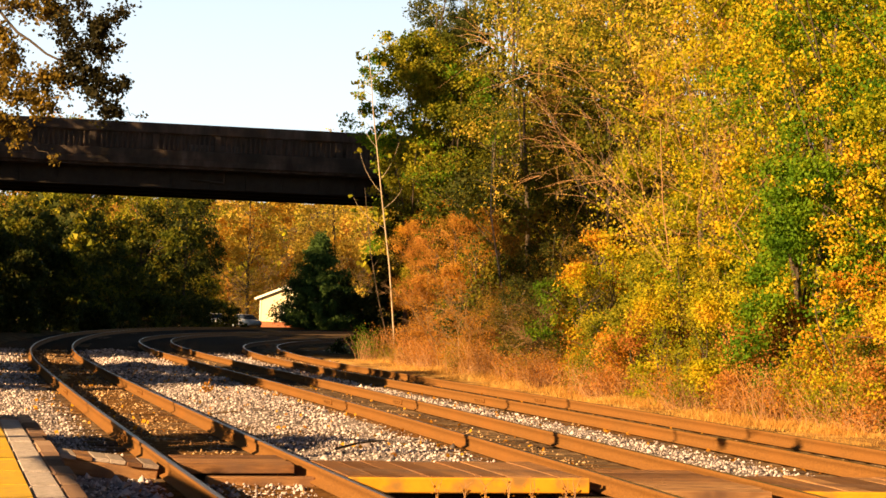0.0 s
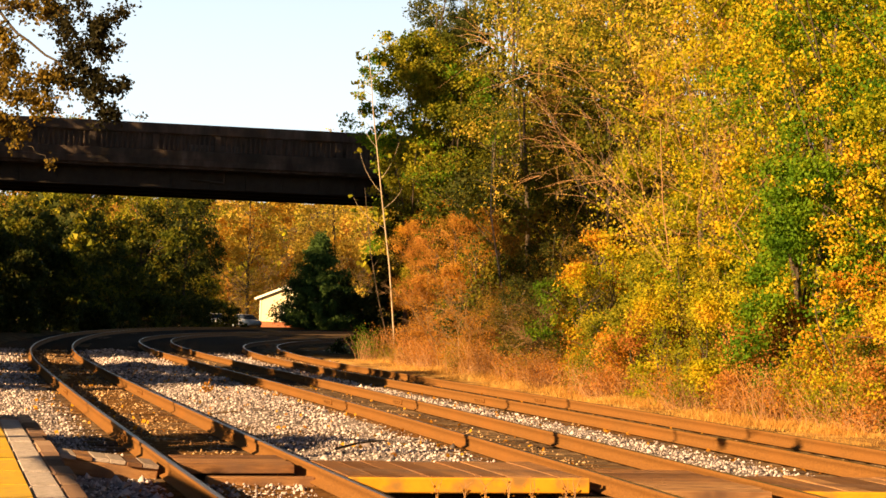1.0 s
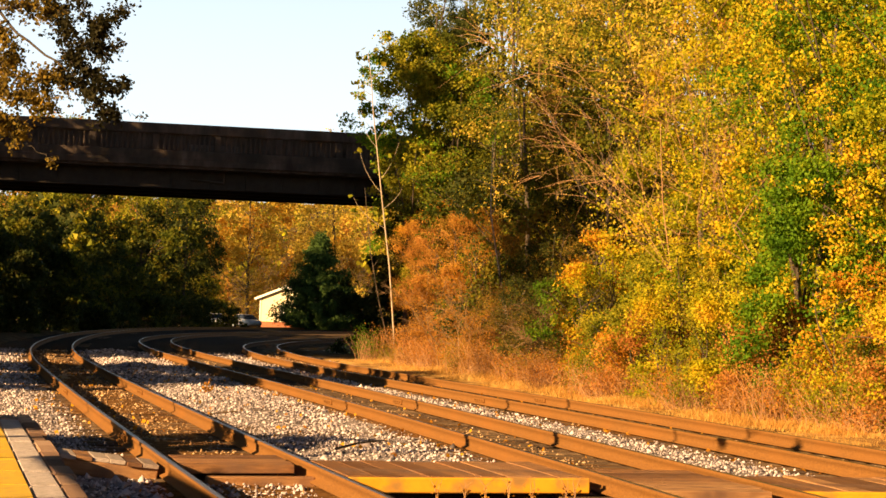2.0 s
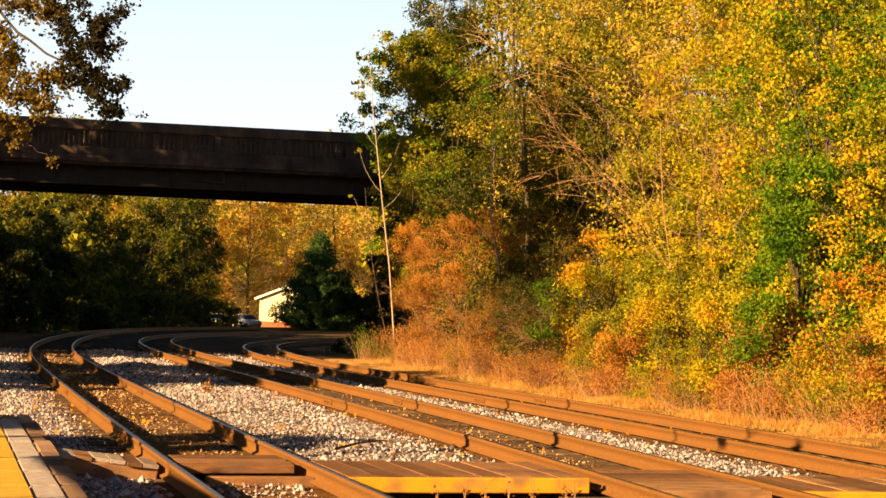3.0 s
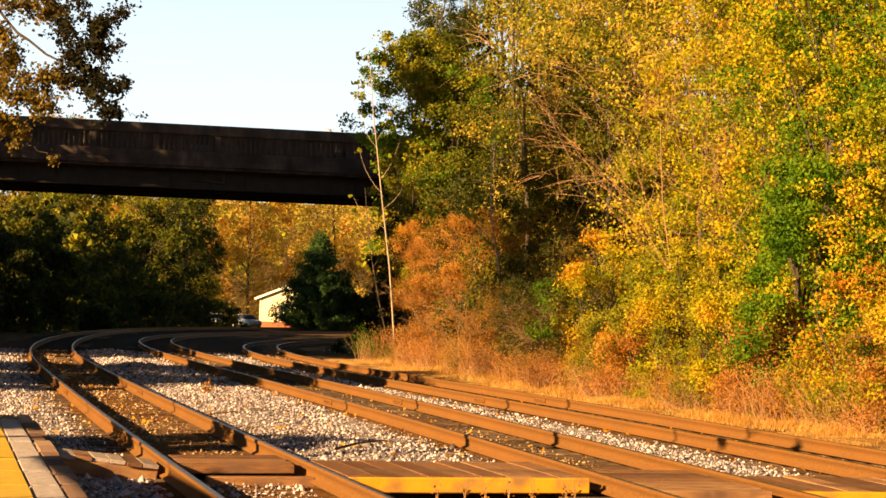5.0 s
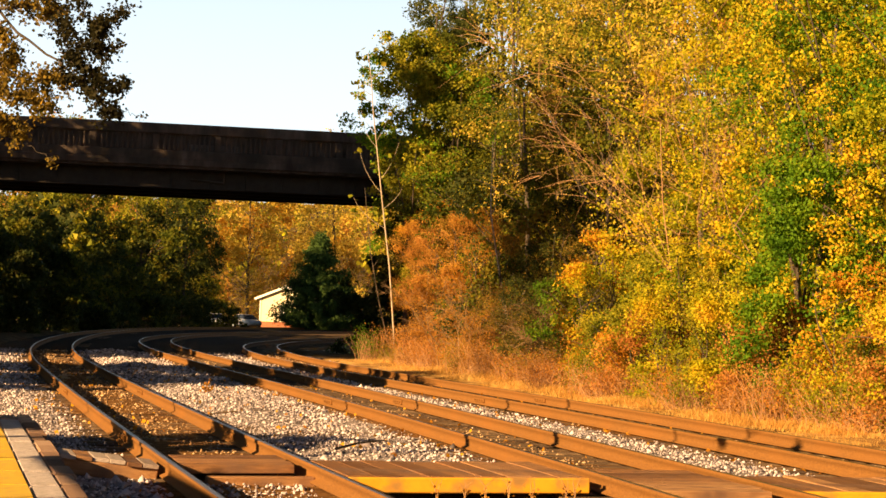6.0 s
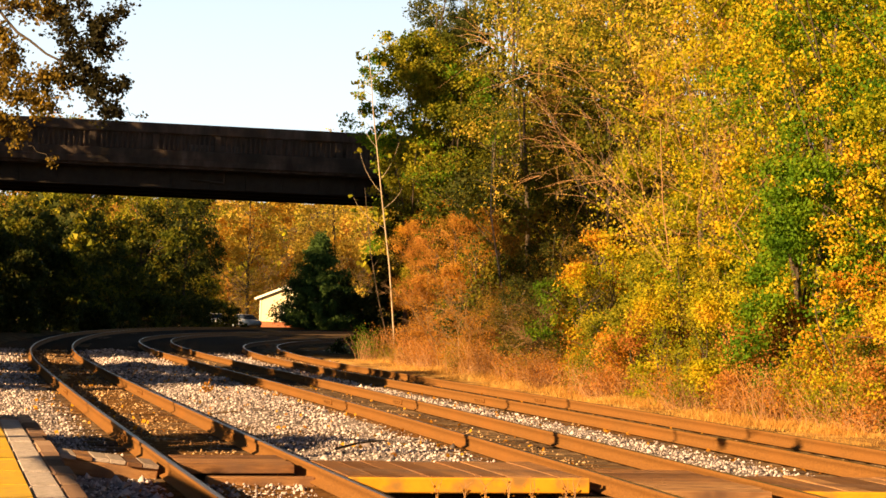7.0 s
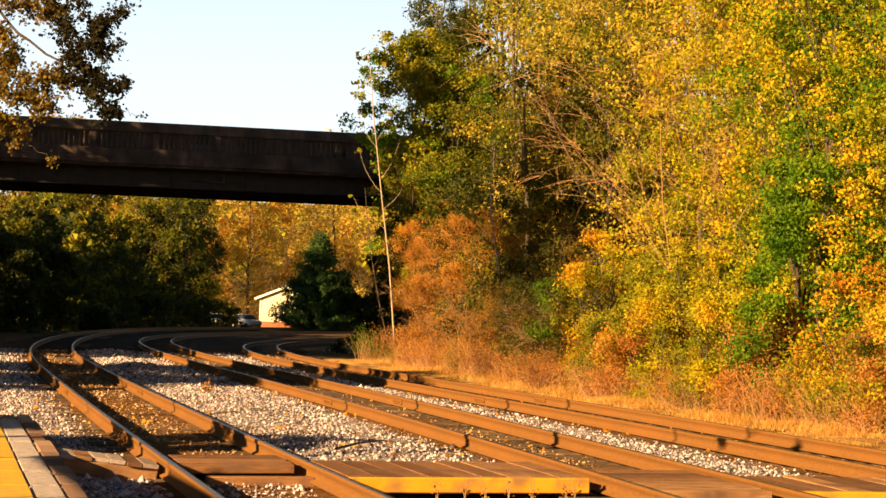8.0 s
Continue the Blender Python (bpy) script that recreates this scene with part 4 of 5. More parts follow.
def sapling(points, r0, label, forks, bark=None):
    """A slender pale stem with a few thin side twigs and leaves."""
    pts = np.array(points, float)
    ob = thing("sapling", tuple(pts[0]), label, "sapling")
    pts = pts - pts[0]
    u = np.linspace(0, 1, 12)
    k = np.linspace(0, 1, len(pts))
    path = np.stack([np.interp(u, k, pts[:, j]) for j in range(3)], 1)
    tubes = [tube(path, np.linspace(r0, r0 * 0.3, 12), 6)]
    tips = []
    for t, dx, dy, dz in forks:
        a = np.array([np.interp(t, u, path[:, j]) for j in range(3)])
        e = a + np.array([dx, dy, dz])
        m = (a + e) / 2 + np.array([dx * 0.25, 0, -0.1 * dz])
        q = np.linspace(0, 1, 6)[:, None]
        pp = (1 - q) ** 2 * a + 2 * q * (1 - q) * m + q ** 2 * e
        tubes.append(tube(pp, np.linspace(r0 * 0.26, 0.006, 6), 4))
        tips.append(pp[3:])
    v, f = join_tubes(tubes)
    ob_mesh("stem", mesh_from("stem", v, f, [bark or M_PALEBARK]), ob)
    tp = np.concatenate(tips)
    p = tp[RNG.integers(0, len(tp), 62)] + RNG.normal(0, 0.10, (62, 3))
    v, f = leaf_geometry(p, 0.20, slim=0.5)
    ob_mesh("leaves", mesh_from("leaves", v, f, [LEAF["gold"]]), ob, "few golden leaves")


for k in range(7):
    x, y, t = on_track(0, 1.95 + RNG.uniform(-0.08, 0.05), 1.8 + k * 0.24 + RNG.uniform(-0.08, 0.08))
    p = (np.array([[0, 0, 0.04]]) + RNG.normal(0, 0.035, (9, 3)))
    tubes = [tube([(0, 0, -0.06), (RNG.normal(0, 0.02), 0, 0.08), (RNG.normal(0, 0.05), RNG.normal(0, 0.03), RNG.uniform(0.12, 0.22))], (0.004, 0.003, 0.002), 3) for q in range(4)]
    w = thing("dry_weed", (x, y, -0.17), "small dry brown weed in the ballast", "weed", "weeds along the yellow beam")
    v, f = join_tubes(tubes)
    ob_mesh("stalk", mesh_from("stalk", v, f, [M_TWIG]), w)
    v, f = leaf_geometry(p, 0.04)
    for q in range(9):
        ob_mesh("leaf", mesh_from("leaf", v[q * 4:q * 4 + 4], [(0, 1, 2), (0, 2, 3)], [LEAF["rust"]]), w)

build_right_wood()
bare_tree(bank(0.44, 2.0), 10.5, "bare tan-twigged tree leaning out of the yellow vines", 0.4, 3, M_TWIG, -0.2, 0.017)
bare_tree(bank(0.33, 2.6), 8.5, "bare grey-tan tree among yellow vines", 0.5, 1)
for u, d, h in ((0.62, 0.4, 2.6), (0.70, 0.5, 3.0), (0.78, 0.6, 3.2), (0.86, 0.7, 3.4)):
    bare_tree(bank(u, d), h, "tangled dry leafless shrub at the wood's foot", 1.0, 3)
build_verge()
build_grass()
SAP_A = ((-1.75, 70.0, -0.33), (-2.09, 70.0, 3.36), (-2.45, 70.0, 5.84), (-2.84, 70.0, 8.78), (-2.99, 70.0, 9.9), (-3.08, 70.0, 11.0), (-3.25, 70.0, 12.1))
SAP_B = ((2.53, 57.0, -0.33), (1.78, 57.0, 3.52), (1.51, 57.0, 5.08), (1.51, 57.0, 7.39))
SAP_C = ((-1.9, 71.0, -0.33), (-2.55, 71.0, 2.22), (-2.95, 71.0, 4.24), (-3.25, 71.0, 6.73))
sapling(SAP_A, 0.042, "slender pale-barked leaning sapling beside the track",
        ((0.37, -0.9, 0, 1.6), (0.4, 0.7, 0, 1.5), (0.48, -0.8, 0, 1.5), (0.5, 0.5, 0, 1.4), (0.53, -0.6, 0.1, 0.9), (0.33, 0.8, 0, 1.0), (0.28, -1.3, 0, 1.2), (0.70, -0.8, 0, 0.35), (0.74, -0.55, 0, 0.5), (0.80, -0.7, 0.1, 0.2), (0.84, 0.5, 0, 0.5), (0.90, -0.5, 0, 0.25), (0.95, -0.35, 0, 0.3), (0.97, 0.2, 0, 0.3)))
sapling(SAP_B, 0.045, "slender pale-barked leaning sapling in the brush",
        ((0.62, -0.6, 0, 1.2), (0.64, 0.4, 0, 1.5), (0.5, -0.8, 0, 0.9)))
sapling(SAP_C, 0.035, "thin grey sapling beside the shaded track",
        ((0.45, -0.5, 0, 1.0), (0.55, 0.5, 0, 1.2), (0.7, -0.7, 0, 1.3), (0.75, 0.5, 0, 1.0)), M_BARK)

twig_bush((-2.9, 68.5), 1.3, 0.6, "green weed clump beside the shaded track", n=70, leaf="green", leaves=900, leaf_size=0.07)
twig_bush((-2.2, 69.5), 1.5, 0.7, "dry reddish brush under the saplings", n=90, leaf="rust", leaves=1200, leaf_size=0.07)


def build_litter():
    """Fallen leaves and bits on the ballast, and a broken stick."""
    n = 900
    s, off = RNG.uniform(0, 40, n) ** 1.0, RNG.uniform(-1.8, 11.5, n)
    S, lx, ly, th = LINES[0]
    t = np.interp(s, S, th)
    p = np.stack([np.interp(s, S, lx) + off * np.cos(t), np.interp(s, S, ly) + off * np.sin(t), bed_height(off, s) + 0.03], 1)
    v, f = leaf_geometry(p, 0.075, droop=0.0)
    tagged(ob_mesh("fallen_leaves", mesh_from("fallen_leaves", v, f, [LEAF["orange"]])), "scattered fallen orange leaves on the ballast", "fallen leaves", kind="stuff")
    st = np.array([(-1.30, 22.7, -0.13), (-1.05, 23.4, -0.10), (-0.9, 23.9, -0.11), (-0.7, 24.5, -0.13)])
    v, f = tube(st, (0.018, 0.016, 0.013, 0.006), 6)
    tagged(ob_mesh("stick", mesh_from("stick", v, f, [M_BARK])), "dry broken stick lying on pale ballast", "stick")
    x, y, q = on_track(0, 21.5, 2.2)
    w = thing("dry_weed", (x, y, -0.12), "small dark weed clump on the ballast heap", "weed")
    v, f = leaf_geometry(RNG.normal(0, 0.07, (60, 3)) + np.array([[0, 0, 0.06]]), 0.07)
    ob_mesh("leaf_tuft", mesh_from("leaf_tuft", v, f, [LEAF["rust"]]), w)["kind"] = "stuff"


build_litter()

# ---- wood on the left, behind the tracks and beyond the bridge ----
LEFT = (
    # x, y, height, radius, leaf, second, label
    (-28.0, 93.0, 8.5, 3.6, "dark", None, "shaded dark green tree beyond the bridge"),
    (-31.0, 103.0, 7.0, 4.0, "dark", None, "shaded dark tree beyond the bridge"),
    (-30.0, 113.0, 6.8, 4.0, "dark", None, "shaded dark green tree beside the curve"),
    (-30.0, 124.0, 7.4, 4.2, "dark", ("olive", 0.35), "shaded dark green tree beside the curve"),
    (-30.5, 136.0, 6.3, 4.2, "dark", ("olive", 0.35), "large shaded dark green tree beside the curve"),
    (-29.5, 148.0, 6.8, 4.6, "dark", ("olive", 0.45), "large shaded dark green tree beside the curve"),
    (-27.5, 160.0, 8.4, 4.6, "dark", ("olive", 0.5), "large shaded dark green tree beside the curve"),
    (-25.5, 173.0, 13.2, 5.4, "dark", ("olive", 0.55), "large shaded dark green tree beside the curve"),
    (-38.0, 140.0, 17.0, 6.0, "olive", ("bronze", 0.3), "olive-brown autumn tree behind dark trees"),
    (-36.0, 165.0, 15.0, 6.0, "olive", ("bronze", 0.45), "olive-brown autumn tree behind dark trees"),
    (-48.0, 165.0, 12.0, 6.0, "gold", ("rust", 0.4), "golden-brown autumn tree far behind"),
    (-44.0, 190.0, 22.0, 7.0, "gold", ("rust", 0.45), "golden-brown autumn tree far behind"),
    (-57.0, 195.0, 22.0, 8.0, "gold", ("rust", 0.4), "golden-brown autumn tree far behind"),
    (-32.0, 205.0, 21.0, 6.5, "gold", ("olive", 0.4), "olive autumn tree behind the house"),
    (-24.0, 218.0, 20.0, 6.5, "pale", ("orange", 0.4), "yellow-orange autumn tree behind the house"),
    (-14.0, 224.0, 21.0, 7.0, "pale", ("rust", 0.3), "tall yellow autumn tree behind the house"),
    (-40.0, 228.0, 20.0, 8.0, "gold", ("rust", 0.3), "tall golden tree far behind"),
    (-34.0, 240.0, 22.0, 8.0, "gold", ("rust", 0.3), "tall golden tree far behind"),
    (-4.0, 208.0, 18.0, 6.0, "pale", ("green", 0.3), "yellow-green tree behind the cedar"),
    (4.0, 192.0, 16.0, 5.5, "green", ("gold", 0.4), "yellow-green tree beyond the curve"),
    (-18.0, 245.0, 25.0, 8.0, "pale", ("orange", 0.4), "tall orange autumn tree far behind"),
    (-2.0, 240.0, 24.0, 8.0, "pale", ("yellow", 0.4), "tall golden tree far behind"),
    (12.0, 215.0, 20.0, 7.0, "gold", ("olive", 0.4), "tall golden-olive tree far behind"),
)
for x, y, h, r, lf, sec, lab in LEFT:
    tree((x, y), h, r, lf, lab, leaf_size=0.40, clumps=150, per=75, low=0.0, second=sec, r0=0.25, plain=True)


def cedar(at, height, radius):
    x, y = at
    z = float(ground_height(np.array([x]), np.array([y]))[0])
    ob = thing("cedar", (x, y, z - 0.05), "dense dark green cedar beside the track", "cedar")
    tubes = [tube([(0, 0, 0), (0.05, 0, height * 0.5), (0, 0, height)], (0.28, 0.16, 0.02), 8)]
    pts = []
    for k in range(360):
        q = RNG.uniform(0, 1) ** 1.25
        zz = height * (0.02 + 0.95 * q)
        L = radius * (1 - q) ** 0.88 * RNG.uniform(0.7, 1.15) + 0.2
        a = k * 2.39996 + RNG.uniform(-0.3, 0.3)
        d = np.array([math.cos(a), math.sin(a), 0])
        u = np.linspace(0, 1, 6)[:, None]
        path = np.array([0, 0, zz]) + d * u * L + np.array([0, 0, 1.0]) * (u ** 1.5 * L * 0.28 - 0.1 * u * L)
        tubes.append(tube(path, np.linspace(0.05, 0.008, 6), 3))
        n = int(24 + 20 * L)
        w = RNG.uniform(0.25, 1.05, n)[:, None]
        p = np.array([0, 0, zz]) + d * w * L + np.array([0, 0, 1.0]) * (w ** 1.5 * L * 0.28 - 0.1 * w * L)
        pts.append(p + RNG.normal(0, 0.2, (n, 3)))
    v, f = join_tubes(tubes)
    ob_mesh("trunk", mesh_from("trunk", v, f, [M_BARK]), ob)
    p = np.concatenate(pts)
    p[:, 2] = np.maximum(p[:, 2], 0.1)
    v, f = leaf_geometry(p, 0.34, droop=-0.5, slim=0.2)
    ob_mesh("crown", mesh_from("crown", v, f, [LEAF["cedar"]]), ob)


cedar((-12.8, 183.0), 10.6, 5.2)


def build_far_wood():
    """The wooded slope that closes the view beyond the bridge."""
    for leaf, n in (("gold", 9000), ("yellow", 4000), ("rust", 5000), ("olive", 6000)):
        k = n // 45
        x = RNG.uniform(-100, 60, k)
        y = RNG.uniform(262, 430, k)
        z = ground_height(x, y)
        c = np.stack([x, y, z + RNG.uniform(2, 14, k)], 1)
        p = clump_points(c, np.repeat(RNG.uniform(1.6, 3.6, (k, 1)), 3, axis=1), 45)
        v, f = leaf_geometry(p, 0.9)
        ob = ob_mesh("far_wood", mesh_from("far_wood", v, f, [LEAF[leaf]]))
        tagged(ob, "far autumn woodland on a rising slope", "woodland", kind="stuff")


def build_haze_screen():
    """Unseen ring of trees, added to block low sky light left, behind and right."""
    for leaf, n in (("olive", 9000), ("bronze", 6000), ("gold", 5000)):
        a = RNG.uniform(math.radians(38), math.radians(322), n)
        r = 118 + RNG.normal(0, 6, n) + 10 * np.sin(a * 5)
        x, y = r * np.sin(a), 30 + r * np.cos(a)
        top = 17 + 3.0 * np.sin(a * 23) + 2.0 * np.sin(a * 61 + 1)
        z = ground_height(x, y) + top * RNG.uniform(0, 1, n) ** 0.8
        v, f = leaf_geometry(np.stack([x, y, z], 1), 2.6)
        ob = ob_mesh("far_wood", mesh_from("far_wood", v, f, [LEAF[leaf]]))
        tagged(ob, "unseen ring of autumn trees that blocks low sky light", "woodland", kind="stuff")


build_far_wood()
build_haze_screen()


UNDER = ((-25.5, 88, 2.6), (-28, 97, 3.0), (-28, 106, 2.8), (-28.2, 115, 3.2), (-28, 125, 3.0), (-28, 135, 3.4), (-27.5, 145, 3.2), (-26.5, 155, 3.4), (-24.5, 165, 3.2), (-22.8, 175, 3.0), (-32, 110, 4), (-33, 125, 4),
         (-5.5, 183, 2.6), (-1, 178, 3.0), (4, 173, 3.2), (9, 168, 3.5), (-1.2, 80, 3.0), (1.0, 90, 4.0), (3.0, 100, 4.0), (4.0, 112, 4.5), (7.0, 122, 5.0))
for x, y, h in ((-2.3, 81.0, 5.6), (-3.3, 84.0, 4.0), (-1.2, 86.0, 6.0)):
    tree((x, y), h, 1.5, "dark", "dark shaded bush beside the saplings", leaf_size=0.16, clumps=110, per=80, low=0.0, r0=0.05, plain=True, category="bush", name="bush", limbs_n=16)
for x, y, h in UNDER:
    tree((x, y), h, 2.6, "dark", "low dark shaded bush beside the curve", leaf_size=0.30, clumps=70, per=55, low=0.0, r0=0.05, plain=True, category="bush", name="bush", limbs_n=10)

# trees out of view on the left, added so their shade falls on the line
SHADE = (
    (-21.0, 30.4, 8.6, 3.3), (-22.6, 34.9, 9.5, 3.7), (-28.5, 35.9, 11.0, 4.0), (-26.8, 38.5, 9.5, 3.2), (-25.5, 58.0, 16.0, 4.3), (-28.6, 67.8, 26.0, 4.8), (-31.5, 74.5, 27.0, 5.2), (-35.6, 60.8, 28.0, 5.2), (-26.5, 65.0, 21.0, 5.0), (-28.0, 73.0, 23.0, 5.5),
    (-34.0, 56.0, 20.0, 5.5), (-36.0, 67.0, 24.0, 6.0), (-38.0, 78.0, 25.0, 6.0), (-31.0, 82.0, 18.0, 5.0), (-34.0, 97.0, 16.0, 5.0), (-39.0, 90.0, 22.0, 6.0), (-42.0, 102.0, 21.0, 6.0), (-45.0, 116.0, 14.0, 6.0), (-42.5, 130.0, 12.0, 5.5), (-37.0, 120.0, 8.6, 4.6), (-37.5, 132.0, 9.0, 4.8), (-36.5, 144.0, 9.6, 4.8), (-34.5, 156.0, 9.8, 5.0), (-32.5, 168.5, 9.8, 4.6),
)
for x, y, h, r in SHADE:
    tree((x, y), h, r, "dark" if h < 10 and y > 100 else "olive", "unseen broad olive-green tree that shades the railway", leaf_size=0.8 if y > 40 else 0.4, clumps=150, per=36 if y > 40 else 130, low=0.0, r0=0.25, plain=True, second=("gold", 0.3))


# unseen trees, their crowns set high only to shade parts of the wood
for x, y, h, r, low in ((-26.4, 33.2, 23.2, 3.5, 0.69), (-27.2, 55.5, 23.6, 1.9, 0.84)):
    tree((x, y), h, r, "olive", "unseen high-crowned tree placed to shade the wood", leaf_size=0.6, clumps=150, per=40, low=low, r0=0.3, plain=True)
# unseen caster of the round shadow on the first track, built as a tree
tree((-8.9, 19.7), 3.2, 1.35, "olive", "unseen small round-headed tree that shades the first track", leaf_size=0.12, clumps=110, per=60, low=0.5, r0=0.08, second=("gold", 0.3))


def lamp_post(at, height, r_low, r_high, step, arm=None):
    """A stepped pole; arm: the lantern's offset and height on a side bracket."""
    ob = thing("lamp_post", at, "unseen dark metal post, stepped for its thin shadow", "lamp post", "lamp posts along the platform")
    v, f = tube([(0, 0, 0), (0, 0, step), (0, 0, step + 0.06), (0, 0, height)], (r_low, r_low, r_high, r_high), 12)
    ob_mesh("pole", mesh_from("pole", v, f, [M_DARK]), ob)
    part("base_plate", box(0.36, 0.36, 0.04, (0, 0, 0.02), 0.008), M_DARK, ob)
    if arm:
        dx, dy, z = arm
        v, f = tube([(0, 0, z + 0.55), (dx * 0.5, dy * 0.5, z + 0.66), (dx, dy, z + 0.55), (dx, dy, z + 0.26)], (0.025, 0.022, 0.02, 0.02), 8)
        ob_mesh("bracket", mesh_from("bracket", v, f, [M_DARK]), ob)
        part("lantern", box(0.26, 0.26, 0.58, (dx, dy, z), 0.05), M_DARK, ob, "boxy dark lantern, added for its notch shadow")


# unseen posts, placed and stepped for the thin shadows they cast on rails
lamp_post((-7.71, 17.7, -0.33), 6.0, 0.10, 0.03, 4.6, (0.98, -1.23, 5.25))
lamp_post((-10.2, 25.6, -0.3), 6.8, 0.07, 0.055, 1.2)


def shade_board(at, turn):
    """A long low board on two posts, added unseen to shade the platform edge."""
    ob = thing("shade_board", at, "unseen long dark board on two posts, added for shade", "sign", turn=turn)
    for x in (-1.75, 1.75):
        v, f = tube([(x, 0, 0), (x, 0, 3.2)], (0.03, 0.03), 8)
        ob_mesh("post", mesh_from("post", v, f, [M_DARK]), ob)
    part("board", box(3.9, 0.05, 0.34, (0, -0.05, 2.80), 0.01), M_DARK, ob, "plain dark board")


shade_board((-8.45, 11.75, -0.33), 110.0)


# ---- house, cars ----
def build_house():
    # local x to the right, y away, z up; the gable end faces the track
    h = thing("house", (-19.9, 193.0, -0.25), "cream gable-ended house with brick base", "house", turn=-20)
    bm = bmesh.new()
    w, d, e, r = 6.4, 11.0, 3.2, 4.4
    a = [bm.verts.new(p) for p in ((0, 0, 0.7), (w, 0, 0.7), (w, 0, e), (w / 2, 0, r), (0, 0, e))]
    b = [bm.verts.new((v.co.x, d, v.co.z)) for v in a]
    bm.faces.new(a)
    bm.faces.new(list(reversed(b)))
    for i in range(5):
        j = (i + 1) % 5
        bm.faces.new((a[i], b[i], b[j], a[j]))
    bmesh.ops.recalc_face_normals(bm, faces=bm.faces)
    part("wall", bm, M_WALL, h, "cream siding")
    part("brick_base", box(w + 0.06, d + 0.06, 0.72, (w / 2, d / 2, 0.36), 0.01), M_BRICK, h, "red brick base")
    sl = math.atan2(r - e, w / 2)
    for sgn, cx in ((1, w / 4 - 0.2), (-1, 3 * w / 4 + 0.2)):
        L = (w / 2) / math.cos(sl) + 0.7
        part("roof", box(L, d + 0.8, 0.16, (cx, d / 2, (e + r) / 2 + 0.14 - 0.05), 0.02, turn=Matrix.Rotation(-sl * sgn, 4, "Y")), M_ROOF, h, "brown shingle roof slope")
        part("fascia_board", box(L, 0.06, 0.24, (cx, -0.43, (e + r) / 2 + 0.08), 0.01, turn=Matrix.Rotation(-sl * sgn, 4, "Y")), M_WHITE, h, "white fascia board")
    win = part("window", box(1.0, 0.08, 1.4, (2.9, -0.03, 1.9), 0.01), M_WHITE, h, "white framed window")
    for k in (-0.24, 0.24):
        part("pane", box(0.38, 0.03, 1.2, (2.9 + k, -0.075, 1.9)), M_GLASS, win)
    part("corner_board", box(0.14, 0.14, 2.5, (0.02, -0.02, 1.95), 0.01), M_WHITE, h, "white corner board")


def build_car(at, turn, label):
    """A saloon built from a lofted body; local y runs to its nose."""
    c = thing("car", at, label, "car", turn=turn)
    bm = bmesh.new()
    secs = ((-2.2, 0.55, 0.78, 0.62), (-2.05, 0.35, 0.95, 0.80), (-1.3, 0.28, 1.0, 0.86), (-0.9, 0.28, 1.0, 0.88), (0.9, 0.28, 0.98, 0.88), (1.7, 0.3, 0.85, 0.86), (2.15, 0.4, 0.7, 0.72), (2.25, 0.5, 0.6, 0.6))
    rings = []
    for y, zb, zt, hw in secs:
        rings.append([bm.verts.new(p) for p in ((-hw, y, zb), (-hw - 0.03, y, (zb + zt) / 2), (-hw + 0.06, y, zt), (hw - 0.06, y, zt), (hw + 0.03, y, (zb + zt) / 2), (hw, y, zb))])
    for a, b in zip(rings[:-1], rings[1:]):
        for j in range(6):
            bm.faces.new((a[j], a[(j + 1) % 6], b[(j + 1) % 6], b[j]))
    bm.faces.new(rings[0])
    bm.faces.new(list(reversed(rings[-1])))
    bmesh.ops.recalc_face_normals(bm, faces=bm.faces)
    part("body", bm, M_CAR, c, "white painted body")
    bm = bmesh.new()
    lo = [bm.verts.new(p) for p in ((-0.8, -1.6, 0.97), (0.8, -1.6, 0.97), (0.8, 1.1, 0.95), (-0.8, 1.1, 0.95))]
    hi = [bm.verts.new(p) for p in ((-0.6, -1.0, 1.42), (0.6, -1.0, 1.42), (0.6, 0.35, 1.42), (-0.6, 0.35, 1.42))]
    for i in range(4):
        j = (i + 1) % 4
        bm.faces.new((lo[i], lo[j], hi[j], hi[i]))
    bm.faces.new(hi)
    part("windows", bm, M_GLASS, c, "dark window glass")
    part("roof", box(1.22, 1.4, 0.05, (0, -0.32, 1.44), 0.02), M_CAR, c, "white roof")
    for x in (-0.78, 0.78):
        for y in (-1.35, 1.4):
            bm = bmesh.new()
            bmesh.ops.create_cone(bm, cap_ends=True, segments=18, radius1=0.32, radius2=0.32, depth=0.2, matrix=Matrix.Rotation(math.pi / 2, 4, "Y"))
            w = part("wheel", bm, M_TYRE, c, m=pose(x, y, 0.32))
            bm = bmesh.new()
            bmesh.ops.create_cone(bm, cap_ends=True, segments=14, radius1=0.2, radius2=0.16, depth=0.23, matrix=Matrix.Rotation(math.pi / 2, 4, "Y"))
            part("rim", bm, M_WHITE, w)
    for x in (-0.6, 0.6):
        part("headlight", box(0.3, 0.06, 0.14, (x, 2.16, 0.62), 0.02), M_WHITE, c, "clear headlight")


build_house()
build_car((-20.6, 186.0, -0.28), 212, "white parked car in front of the house")
build_car((-24.3, 189.0, -0.28), 195, "white parked car half hidden by dark trees")


